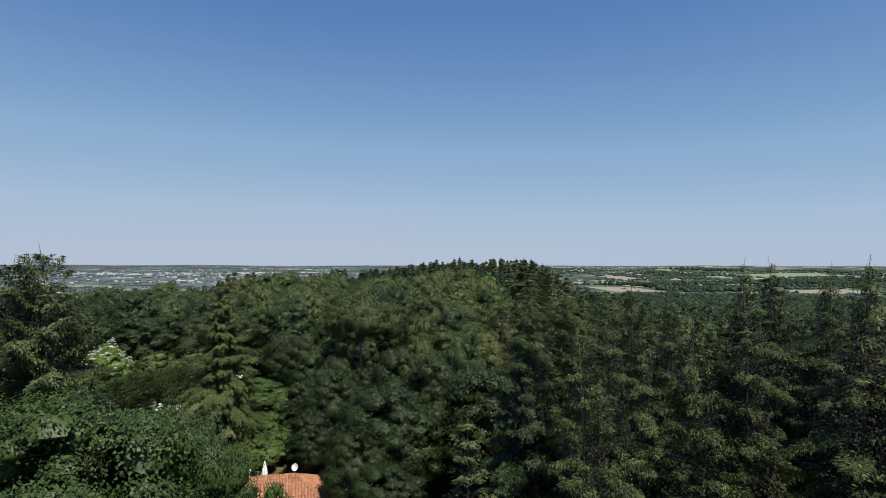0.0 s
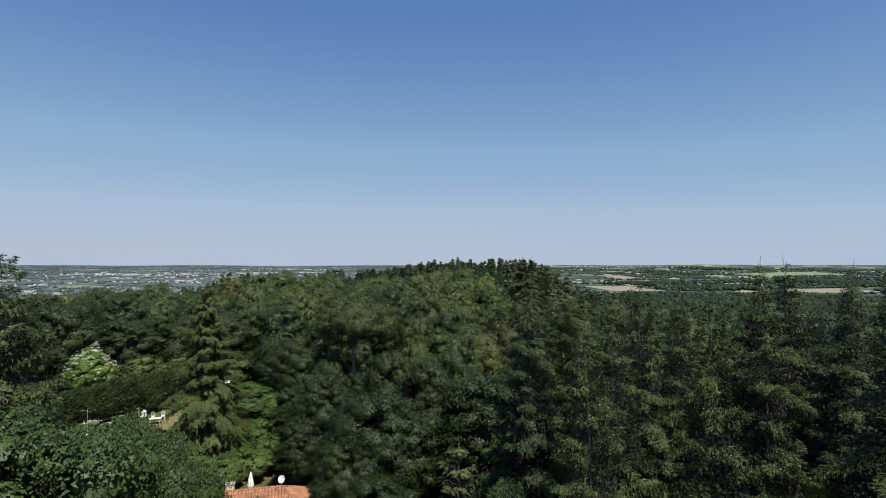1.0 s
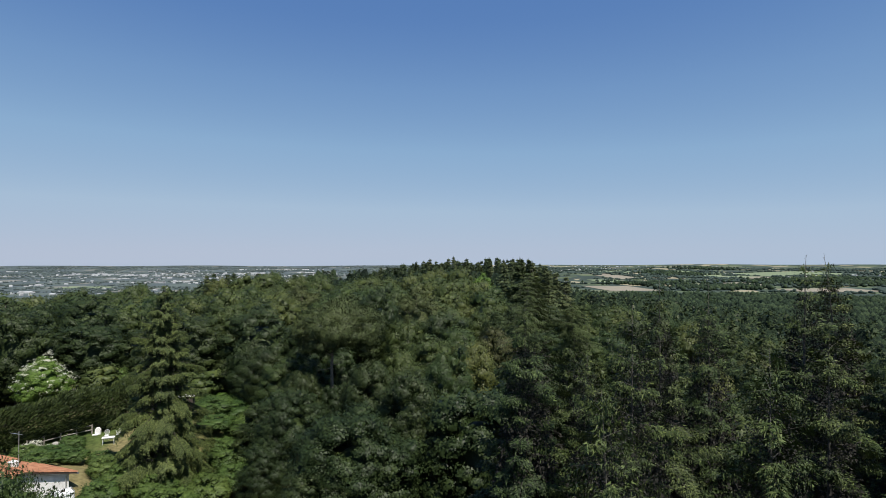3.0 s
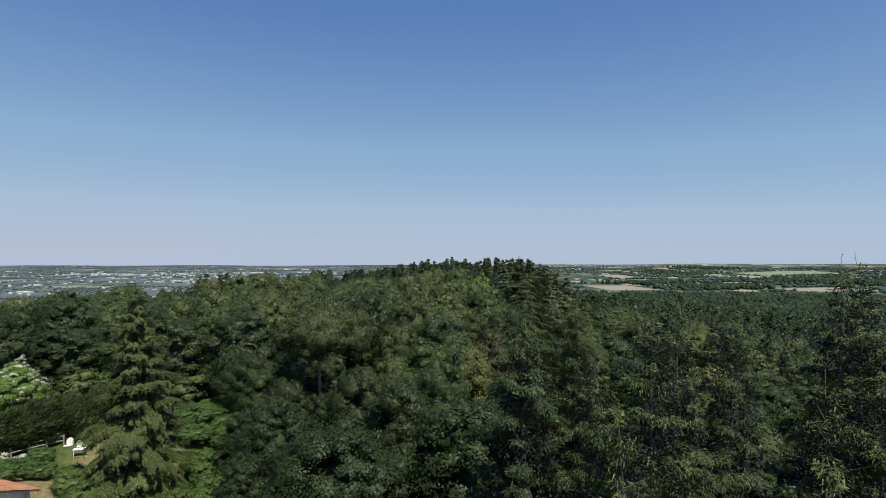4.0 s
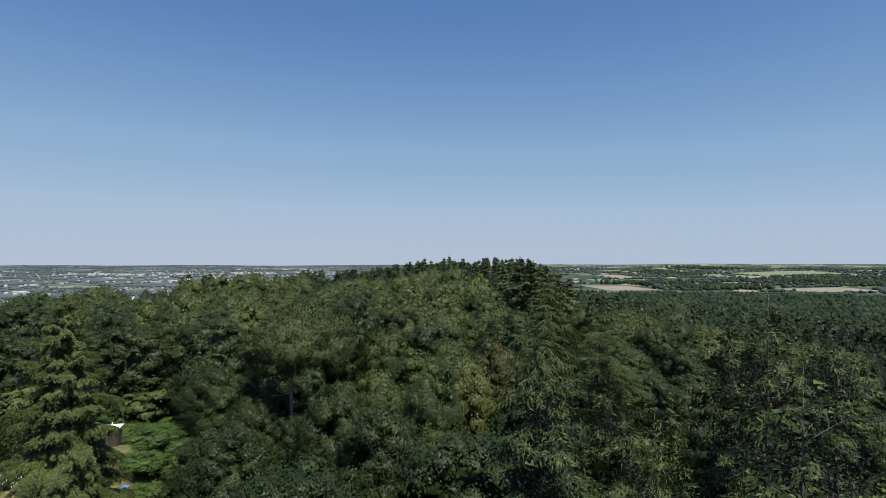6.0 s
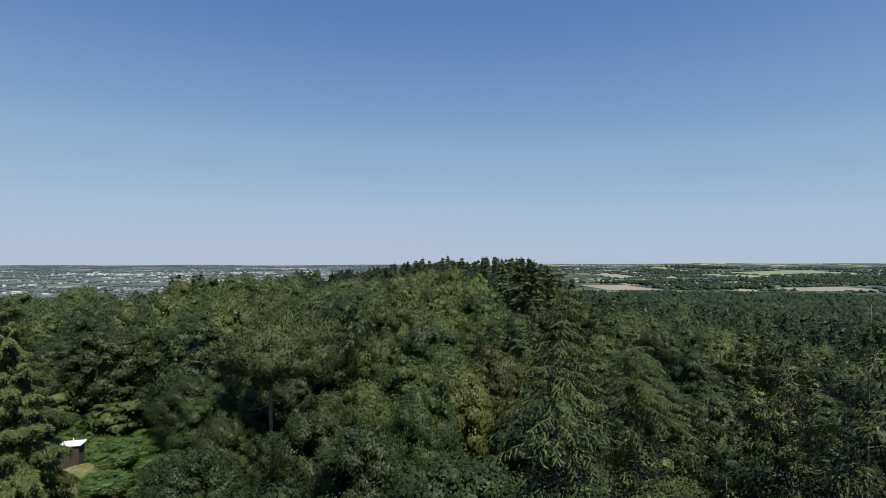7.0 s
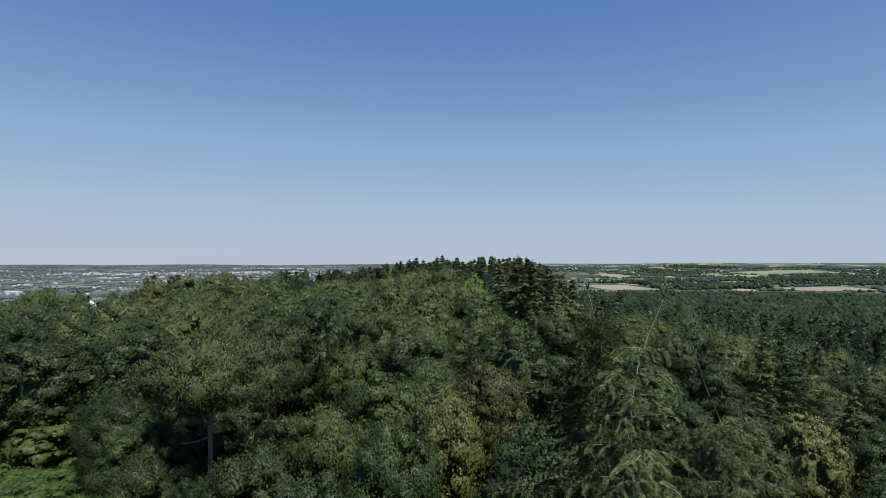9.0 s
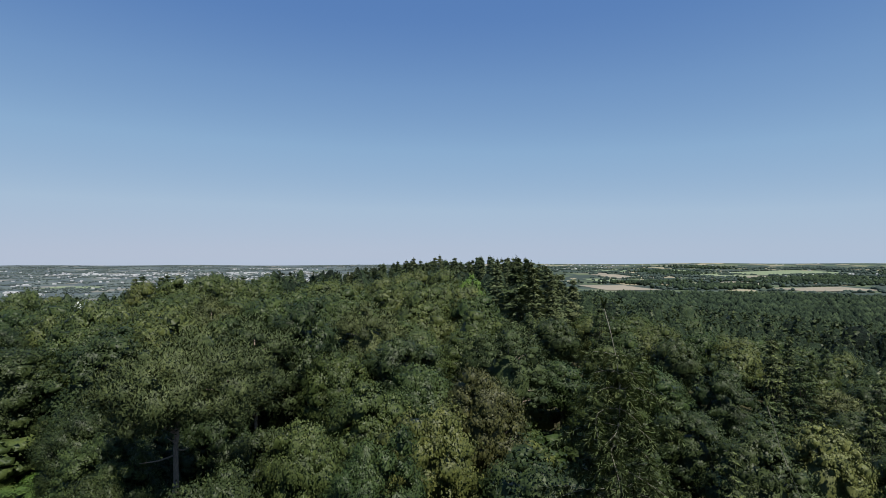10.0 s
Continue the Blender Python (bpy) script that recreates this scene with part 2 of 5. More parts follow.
def ground_material():
    """Lawn and woodland floor near by, a patchwork of fields and meadows on the plain."""
    m, n, l, b = material("land")
    co = n.new("ShaderNodeNewGeometry")
    vor = n.new("ShaderNodeTexVoronoi")
    vor.inputs["Scale"].default_value = 1.0
    mp = n.new("ShaderNodeMapping")
    mp.inputs["Scale"].default_value = (0.014, 0.009, 0.0)
    mp.inputs["Rotation"].default_value = (0, 0, 0.5)
    l.new(co.outputs["Position"], mp.inputs["Vector"])
    l.new(mp.outputs[0], vor.inputs["Vector"])
    sep = n.new("ShaderNodeSeparateColor")
    l.new(vor.outputs["Color"], sep.inputs[0])
    fields = ramp(n, [(0.0, (0.040, 0.055, 0.046)), (0.36, (0.060, 0.078, 0.050)), (0.56, (0.085, 0.108, 0.062)), (0.72, (0.115, 0.128, 0.080)), (0.80, (0.26, 0.23, 0.155)), (0.88, (0.05, 0.07, 0.055))])
    fields.color_ramp.interpolation = "CONSTANT"
    l.new(sep.outputs[0], fields.inputs[0])
    t1, t2 = n.new("ShaderNodeTexNoise"), n.new("ShaderNodeTexNoise")
    for t, sc in ((t1, 0.12), (t2, 3.0)):
        t.inputs["Scale"].default_value, t.inputs["Detail"].default_value = sc, 6
        l.new(co.outputs["Position"], t.inputs["Vector"])
    lawn = ramp(n, [(0.34, (0.048, 0.080, 0.020)), (0.45, (0.092, 0.112, 0.036)), (0.55, (0.175, 0.150, 0.070))])
    l.new(t1.outputs["Fac"], lawn.inputs[0])
    tone = n.new("ShaderNodeMix")
    tone.data_type, tone.blend_type = "RGBA", "MULTIPLY"
    tone.inputs[0].default_value = 1.0
    g = ramp(n, [(0.3, (0.55, 0.55, 0.55)), (0.7, (1.15, 1.15, 1.15))])
    l.new(t2.outputs["Fac"], g.inputs[0])
    l.new(lawn.outputs[0], tone.inputs[6])
    l.new(g.outputs[0], tone.inputs[7])
    ln = n.new("ShaderNodeVectorMath")
    ln.operation = "LENGTH"
    l.new(co.outputs["Position"], ln.inputs[0])
    far = n.new("ShaderNodeMapRange")
    far.inputs[1].default_value, far.inputs[2].default_value = 1050, 1200
    l.new(ln.outputs["Value"], far.inputs[0])
    mix = n.new("ShaderNodeMix")
    mix.data_type = "RGBA"
    l.new(far.outputs[0], mix.inputs[0])
    # leaf litter and undergrowth outside the garden
    off, size, gl = n.new("ShaderNodeVectorMath"), n.new("ShaderNodeVectorMath"), n.new("ShaderNodeVectorMath")
    off.operation, size.operation, gl.operation = "SUBTRACT", "MULTIPLY", "LENGTH"
    off.inputs[1].default_value, size.inputs[1].default_value = (-27.5, 57.0, 0), (1 / 13.0, 1 / 14.0, 0)
    l.new(co.outputs["Position"], off.inputs[0])
    l.new(off.outputs[0], size.inputs[0])
    l.new(size.outputs[0], gl.inputs[0])
    wob = n.new("ShaderNodeMath")
    wob.operation, wob.inputs[1].default_value = "MULTIPLY_ADD", 0.5
    l.new(t1.outputs["Fac"], wob.inputs[0])
    l.new(gl.outputs["Value"], wob.inputs[2])
    gar = n.new("ShaderNodeMapRange")
    gar.inputs[1].default_value, gar.inputs[2].default_value = 1.15, 1.35
    l.new(wob.outputs[0], gar.inputs[0])
    floor = ramp(n, [(0.35, (0.022, 0.026, 0.010)), (0.65, (0.055, 0.048, 0.026))])
    l.new(t2.outputs["Fac"], floor.inputs[0])
    near = n.new("ShaderNodeMix")
    near.data_type = "RGBA"
    l.new(gar.outputs[0], near.inputs[0])
    l.new(tone.outputs[2], near.inputs[6])
    l.new(floor.outputs[0], near.inputs[7])
    l.new(near.outputs[2], mix.inputs[6])
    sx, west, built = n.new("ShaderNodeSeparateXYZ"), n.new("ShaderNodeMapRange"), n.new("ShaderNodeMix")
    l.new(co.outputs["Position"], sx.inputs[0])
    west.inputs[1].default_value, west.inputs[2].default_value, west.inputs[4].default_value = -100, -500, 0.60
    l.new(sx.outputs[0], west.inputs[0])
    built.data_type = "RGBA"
    # blue-grey of built-up land, with distance haze mixed into the colour
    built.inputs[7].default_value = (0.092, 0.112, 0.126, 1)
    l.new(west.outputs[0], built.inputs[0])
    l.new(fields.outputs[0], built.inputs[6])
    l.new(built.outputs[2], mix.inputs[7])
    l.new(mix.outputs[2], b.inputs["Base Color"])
    b.inputs["Roughness"].default_value = 0.95
    b.inputs["Specular IOR Level"].default_value = 0.1
    bp = n.new("ShaderNodeBump")
    bp.inputs["Strength"].default_value, bp.inputs["Distance"].default_value = 0.6, 0.08
    l.new(t2.outputs["Fac"], bp.inputs["Height"])
    l.new(bp.outputs[0], b.inputs["Normal"])
    return m


ground()


# ---- trees ----
def ball(level):
    bm = bmesh.new()
    bmesh.ops.create_icosphere(bm, subdivisions=level, radius=1.0)
    bm.verts.ensure_lookup_table()
    v = np.array([p.co[:] for p in bm.verts])
    f = np.array([[p.index for p in q.verts] for q in bm.faces])
    bm.free()
    return v, f


class Crown:
    """A domed crown of many leafy clumps: their centres, sizes and outward directions."""

    def __init__(self, rng, radius, tall, base, clumps=170, size=0.17, squash=0.62, peak=0.0, knots=1.5, rough=0.34):
        mid, shift = base + (tall - base) * 0.42, Vector(rng.uniform(0, 60, 3))
        k = np.arange(clumps) + 0.5
        z = 1 - 1.62 * k / clumps
        a = k * 2.39996 + rng.normal(size=clumps) * 0.25
        d = np.stack([np.sqrt(1 - z * z) * np.cos(a), np.sqrt(1 - z * z) * np.sin(a), z], axis=1)
        d = unit(d + rng.normal(size=d.shape) * 0.07)
        bough = np.array([noise.noise(Vector(v) * knots + shift) for v in d])
        far = (0.90 - size * 0.75) * (1 + rough * bough + 0.06 * rng.normal(size=clumps))
        half = np.where(d[:, 2] > 0, tall - mid, mid - base)
        girth = radius * far * (1 - peak * np.clip(d[:, 2], 0, 1)) * (1 + 0.25 * np.minimum(d[:, 2], 0))
        self.middle, self.radius, self.half, self.squash, self.d = np.array([0, 0, mid]), radius, (tall - mid, mid - base), squash, d
        self.c = np.stack([d[:, 0] * girth, d[:, 1] * girth, mid + d[:, 2] * half * far], axis=1)
        self.r = radius * size * np.clip(rng.lognormal(0.0, 0.35, clumps), 0.5, 1.8)

    def sprays(self, rng, leaf, count, slim=0.95, upright=0.0, loose=0.12):
        """Leaves over the clumps, thickest on their upper and outer sides: triangles and normals."""
        w = self.r ** 2 * np.clip(0.75 - 0.35 * self.d[:, 1] + 0.3 * self.d[:, 2], 0.25, None)
        m = rng.choice(len(self.c), count, p=w / w.sum())
        o = unit(rng.normal(size=(count, 3)) + self.d[m] * 0.6 + np.array([0, -0.15, 0.55]))
        lump = 1 + 0.26 * np.sin(o[:, 0] * 7 + m) * np.sin(o[:, 1] * 7 + m * 2.0) + 0.08 * np.sin(o[:, 2] * 9 + m * 3.0)
        shell = lump * (0.78 + 0.24 * rng.uniform(0, 1, count)) + rng.exponential(loose, count)
        p = self.c[m] + o * (self.r[m] * shell)[:, None] * np.array([1, 1, self.squash])
        n = unit(o * 0.85 + self.d[m] * 0.35)
        nrm = unit(n + SUNWARD * 0.25 + rng.normal(size=n.shape) * 0.5)
        size = leaf * rng.uniform(0.6, 1.35, count)
        ax = unit(np.cross(nrm, rng.normal(size=n.shape))) + (o + np.array([0, 0, 0.5])) * upright
        tris = blades(p, ax, nrm + rng.normal(size=n.shape) * upright * 0.5, size, size * slim, rng)
        return tris, unit(n + nrm * 0.4)

    def hearts(self, rng, level, share):
        """The dense inside of each clump and of the whole crown: vertices, faces, normals."""
        v, f = ball(level)
        k, n = len(self.c), len(v)
        p = self.c[:, None] + v[None] * (1 + rng.normal(size=(k, n, 1)) * 0.2) * (self.r * share)[:, None, None] * np.array([1, 1, self.squash])
        nr = unit(v[None] * 0.85 + self.d[:, None] * 0.35 + rng.normal(size=(k, n, 3)) * 0.4)
        fs = (f[None] + (np.arange(k) * n)[:, None, None]).reshape(-1, 3)
        v2, f2 = ball(3)
        far = np.linalg.norm((self.c - self.middle) / np.array([self.radius, self.radius, np.mean(self.half)]), axis=1).mean() * 0.9
        p2 = self.middle + v2 * np.where(v2[:, 2:] > 0, [self.radius, self.radius, self.half[0]], [self.radius * 0.9, self.radius * 0.9, self.half[1]]) * far * 0.72
        return np.concatenate([p.reshape(-1, 3), p2]), np.concatenate([fs, f2 + k * n]), np.concatenate([nr.reshape(-1, 3), v2])


def leafy(rng, crown, leaf, count, mat, level=1, share=0.70, **how):
    """One mesh of a crown's clumps and their leaves."""
    q, soft = crown.sprays(rng, leaf, count, **how)
    v, f, n = crown.hearts(rng, level, share)
    vs = np.concatenate([v, q.reshape(-1, 3)]).astype(np.float32)
    fs = np.concatenate([f.ravel(), len(v) + np.arange(3 * len(q))]).astype(np.int32)
    me = bpy.data.meshes.new("crown")
    me.vertices.add(len(vs))
    me.vertices.foreach_set("co", vs.ravel())
    me.loops.add(len(fs))
    me.loops.foreach_set("vertex_index", fs)
    me.polygons.add(len(fs) // 3)
    me.polygons.foreach_set("loop_start", np.arange(0, len(fs), 3, dtype=np.int32))
    me.polygons.foreach_set("use_smooth", np.ones(len(fs) // 3, dtype=bool))
    me.update(calc_edges=True)
    me.normals_split_custom_set_from_vertices(np.concatenate([n, np.repeat(soft, 3, axis=0)]).astype(np.float32))
    me.materials.append(mat)
    return me


def broadleaf(rng, radius, tall, base, leaf, count, mat, level=1, limbs=4, **form):
    """Meshes of trunk and crown."""
    crown = Crown(rng, radius, tall, base, **form)
    tr, fork = 0.022 * tall, base + (tall - base) * 0.2
    tubes = [tube([(0, 0, -0.6), (0.05, 0.03, fork * 0.5), (0.1, 0.0, fork), (0.1, 0.1, fork + (tall - fork) * 0.6)], [tr * 1.25, tr, tr * 0.8, tr * 0.25], 8)]
    for e in crown.c[rng.choice(len(crown.c), limbs, replace=False)]:
        st = np.array([0.08, 0.02, fork * rng.uniform(0.75, 1.1)])
        tubes.append(tube([st, (st + e) / 2 + np.array([0, 0, 0.12 * radius]), e], [tr * 0.5, tr * 0.3, tr * 0.08], 5))
    return tubes_mesh("trunk", tubes, BARK), leafy(rng, crown, leaf, count, mat, level)


def pine(rng, radius, tall, base, leaf, count, mat, level=1, shift=0.6, clumps=95, size=0.2):
    """Meshes of a bare-stemmed pine whose crown is a heap of tufted pads, set a little to one side."""
    crown = Crown(rng, radius, tall, base, clumps, size, 0.52, knots=2.0, rough=0.6)
    me = leafy(rng, crown, leaf, count, mat, level, share=0.58, slim=0.42, upright=0.8, loose=0.05)
    me.transform(Matrix.Translation((shift, 0, 0)))
    tr = 0.0125 * tall
    tubes = [tube([(0, 0, -0.6), (0.1, 0, tall * 0.35), (0.0, 0.1, tall * 0.62), (shift * 0.8, 0.1, tall * 0.92)], [tr * 1.25, tr, tr * 0.75, tr * 0.2], 8)]
    for e in crown.c[rng.choice(clumps, 14, replace=False)] + np.array([shift, 0, 0]):
        st = np.array([0.05, 0.05, max(base * 0.92, e[2] - rng.uniform(0.5, 1.4))])
        tubes.append(tube([st, (st + e) / 2 + np.array([0, 0, 0.25]), e], [tr * 0.38, tr * 0.26, tr * 0.08], 5))
    for k in range(8):  # dead stubs below the crown
        a, z = rng.uniform(0, 6.28), base * rng.uniform(0.6, 1.0)
        L = rng.uniform(0.6, 2.2)
        d = np.array([np.cos(a), np.sin(a), rng.uniform(-0.1, 0.6)])
        st = np.array([0.05, 0.0, z])
        tubes.append(tube([st, st + d * L * 0.5 + np.array([0, 0, -0.1]), st + d * L], [0.055, 0.04, 0.014], 5))
    return tubes_mesh("trunk", tubes, PINEBARK), me


def conifer(rng, tall, radius, base, mat, whorls=26, arms=6, sprig=0.22, coarse=2.0, below=0.4, droop=0.35, power=0.7, ragged=0.35, hang=0.5, bare=0.05, whip=0.1, lean=(0, 0), stout=0.6, limbs=True, cover=0.9, sparse=0.0, leader=0.02, core=0.34, bark=None, frond=0.36, thick=0.02, limb=1.0, narrow=1.0, fringe=0.0, dense=1.0, wild=0.0, tufts=0):
    """Meshes of trunk and crown: whorls of drooping boughs, each a feathered frond of twigs set with short sprigs.
    sprig: a sprig's length; below the share `below` of the crown it is `coarse` times longer. tufts: the heaps of hanging tips along a twig."""
    tris, soft, tubes = [], [], []
    tr = 0.016 * tall * stout
    top = tall - whip
    lx, ly = lean

    def stem(z):
        f = max(z / tall - 0.55, 0) / 0.45
        return np.array([lx * f * f, ly * f * f, z])

    tubes.append(tube([stem(z) for z in (-0.6, tall * 0.5, tall * 0.75, tall * 0.88, tall * 0.95, tall)], [tr * 1.3, tr * 0.68, tr * 0.30, tr * 0.13, leader, leader * 0.4], 8))
    for w in range(whorls):
        t = min(max((w + rng.uniform(-0.3, 0.3)) / (whorls - 1), 0.0), 0.995) ** dense
        level = t
        for a in range(arms):
            t = min(max(level + wild * rng.uniform(-1.2, 1.2) / whorls, 0.0), 0.995)
            z0 = base + (top - base) * t
            full = radius * (1 - t) ** power + 0.14
            sz = sprig * (coarse if t < below else 1.0)
            az = 2 * np.pi * (a + rng.uniform(-0.4, 0.4)) / arms + w * 2.4
            L = full * (1 - ragged * rng.uniform(0, 1) ** 1.3) * (1 + 0.12 * rng.normal())
            if L < 0.1 or rng.uniform() < sparse:
                continue
            out, side = np.array([np.cos(az), np.sin(az), 0]), np.array([-np.sin(az), np.cos(az), 0])
            rise, sag = 0.55 * t ** 1.5 - 0.02 + (0.1 + 0.16 * wild) * rng.normal(), droop * (1 - 0.4 * t) * rng.uniform(0.7, 1.3)
            up = np.array([0, 0, 1.0])

            def along(u):
                return stem(z0) + out * (L * u)[:, None] + up * (L * (rise * u - sag * u ** 1.8 + 0.12 * u ** 4))[:, None]

            if limbs and L > 0.4:
                tubes.append(tube(list(along(np.array([0, 0.4, 0.8, 1.0]))), [(0.010 + 0.010 * L) * limb, (0.007 + 0.006 * L) * limb, 0.006 * limb, 0.003 * limb], 5))
            n = max(30 if L > 0.3 else 10, int(cover * 0.44 * L * L / (sz * sz * 0.21)))
            twigs = max(4, int(L / (max(0.11, sz * 0.6) if not tufts else 0.24)))
            hg = hang * 0.55
            k = rng.integers(0, twigs, n)
            sg = rng.choice([-1.0, 1.0], n)
            u0 = 0.12 + 0.86 * (k + 0.5) / twigs
            if rng.uniform() < bare:
                u0 = 0.55 + 0.45 * u0
            v = rng.uniform(0, 1, n) ** 0.85
            if tufts:
                v = (np.floor(v * tufts) + 0.6) / tufts
            reach = L * (0.10 + frond * (1 - u0)) * (0.75 + 0.5 * np.abs(np.sin(k * 2.7 + a)))
            tw = out * 0.62 + side * sg[:, None] * 0.78
            d = v * reach
            p = along(u0) + tw * d[:, None] - up * (hang * d * (0.35 + 0.5 * v))[:, None] + rng.normal(size=(n, 3)) * sz * (0.4 if tufts else 0.14) - up * rng.exponential(0.015 + thick * L ** 0.6, n)[:, None]
            fan = rng.choice([-0.35, 0.35], n)[:, None]
            ax = tw + fan * (out * 0.78 - side * sg[:, None] * 0.62) - up * (hg * (0.4 + 0.7 * v))[:, None] + rng.normal(size=(n, 3)) * 0.16
            low = (rng.uniform(size=n) < fringe)[:, None]
            ax = np.where(low, ax * 0.35 - up * 0.9, ax)
            nr = SUNWARD * 0.7 + out * 0.5 + rng.normal(size=(n, 3)) * 0.28
            ln = sz * rng.uniform(0.7, 1.35, n)
            tris.append(blades(p, ax, nr, ln, ln * narrow * rng.uniform(0.34, 0.5, n), rng))
            soft.append(unit(up * 0.6 + out * 0.5 + tw * (0.25 * v)[:, None] + unit(nr) * 0.35 + rng.normal(size=(n, 3)) * 0.3))
    tip = np.array([stem(top - 0.1 + 0.08 * k) for k in range(8)])
    tris.append(blades(tip, rng.normal(size=(8, 3)) * 0.7 + np.array([0, 0, 0.6]), rng.normal(size=(8, 3)), np.full(8, sprig * 0.6), np.full(8, sprig * 0.2), rng))
    soft.append(unit(rng.normal(size=(8, 3)) + np.array([0, 0, 1.0])))
    if core < 0.1:
        return tubes_mesh("trunk", tubes, bark or BARK), mesh_of("crown", np.concatenate(tris), mat, np.concatenate(soft))
    # near-black blades fill the crown's inside, painting the shade behind its boughs
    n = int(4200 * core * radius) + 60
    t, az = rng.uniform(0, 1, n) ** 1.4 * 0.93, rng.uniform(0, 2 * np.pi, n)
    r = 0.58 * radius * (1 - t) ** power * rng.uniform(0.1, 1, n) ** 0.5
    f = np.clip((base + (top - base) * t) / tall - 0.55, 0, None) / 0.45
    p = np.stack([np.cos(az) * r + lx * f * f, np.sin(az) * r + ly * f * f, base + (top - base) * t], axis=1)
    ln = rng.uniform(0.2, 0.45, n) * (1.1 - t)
    inner = mesh_of("deadwood", blades(p, rng.normal(size=(n, 3)) - np.array([0, 0, 0.6]), rng.normal(size=(n, 3)), ln, ln * 0.7, rng), SHADE_TWIGS)
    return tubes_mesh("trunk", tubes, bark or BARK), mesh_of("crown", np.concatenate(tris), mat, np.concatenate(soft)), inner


def plant(name, meshes, x, y, top=None, tall=1.0, wide=1.0, turn=0.0, label="", group="", z=None):
    """A tree of the given meshes, tall metres as built, so that its top reaches the height top."""
    g = ground_z(x, y) - 0.05 if z is None else z
    s = (top - g) / tall if top is not None else 1.0
    w = wide * s
    ob = thing(name, Matrix.LocRotScale((x, y, g), Euler((0, 0, turn)), (w, w, s)), label, "tree", group)
    part("trunk", meshes[0], None, ob)
    part("crown", meshes[1], None, ob)
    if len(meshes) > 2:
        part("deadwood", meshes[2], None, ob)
    return ob


rng = np.random.default_rng(7)
L_OAK = "broad oak tree in dense dark-green summer leaf"
L_PINE = "bare-stemmed pine with brownish-green tufted crown among oaks"
L_FIR = "tall ragged fir tree with drooping grey-green boughs"

# the spruce beside the lawn
SPRUCE = conifer(rng, 16.5, 4.7, 0.3, NEEDLE, whorls=27, arms=9, sprig=0.15, coarse=1.0, droop=0.6, hang=0.8, power=0.72, ragged=0.25, cover=2.2, stout=0.8, frond=0.22, core=0.25, narrow=0.8, fringe=0.4, thick=0.05, whip=0.2, dense=0.72, wild=0.5)
plant("spruce_tree", SPRUCE, -21.5, 55.7, 18.3, 16.5, turn=0.4, label="tall cone-shaped spruce with drooping olive boughs beside a lawn")
SLIM = conifer(rng, 16.0, 2.6, 1.0, PINE, whorls=26, arms=6, sprig=0.17, coarse=1.5, droop=0.3, hang=0.5, ragged=0.35, cover=1.4, core=0.3)
plant("spruce_tree", SLIM, 0.8, 18.6, 14.9, 16.0, label="slender yellowish-green young spruce below the taller firs")

# firs round the flight line
FIRS = [conifer(rng, 20.0, 4.3, 2.0, mat, whorls=24, arms=5, sprig=0.15, coarse=1.2, below=0.5, droop=0.55, ragged=0.5, hang=0.5, bare=0.03, power=pw, lean=(rng.normal() * 0.4, rng.normal() * 0.4), whip=wh, sparse=0.06, cover=1.5, leader=0.012, core=0.7, limb=0.6, narrow=0.8, frond=0.27, fringe=0.35, dense=0.8, thick=0.035, bark=GREYBARK, wild=0.6, tufts=3) for pw, wh, mat in ((0.58, 0.15, FIR), (0.58, 0.15, FRESHFIR), (0.75, 0.5, FIR), (0.7, 0.4, FIR))]
for i, (x, y, top, w, k) in enumerate([
        (7.6, 27.0, 18.6, 0.9, 0), (5.6, 22.6, 16.8, 0.85, 1), (11.0, 25.0, 17.5, 0.95, 1), (11.4, 34.4, 19.3, 1.0, 2), (14.4, 36.0, 18.9, 1.0, 3),
        (18.1, 34.6, 20.3, 1.05, 2), (15.4, 29.0, 17.4, 0.95, 0), (23.5, 40.0, 20.3, 1.1, 3), (17.0, 23.2, 20.3, 1.05, 2),
        (23.9, 35.4, 20.0, 1.05, 3), (28.5, 38.0, 20.3, 1.1, 2), (13.8, 40.5, 17.6, 0.95, 1), (7.5, 31.9, 16.6, 0.85, 0)]):
    plant("fir_tree", FIRS[k], x, y, top, 20.0, w, i * 1.3, L_FIR, "firs on the slope")


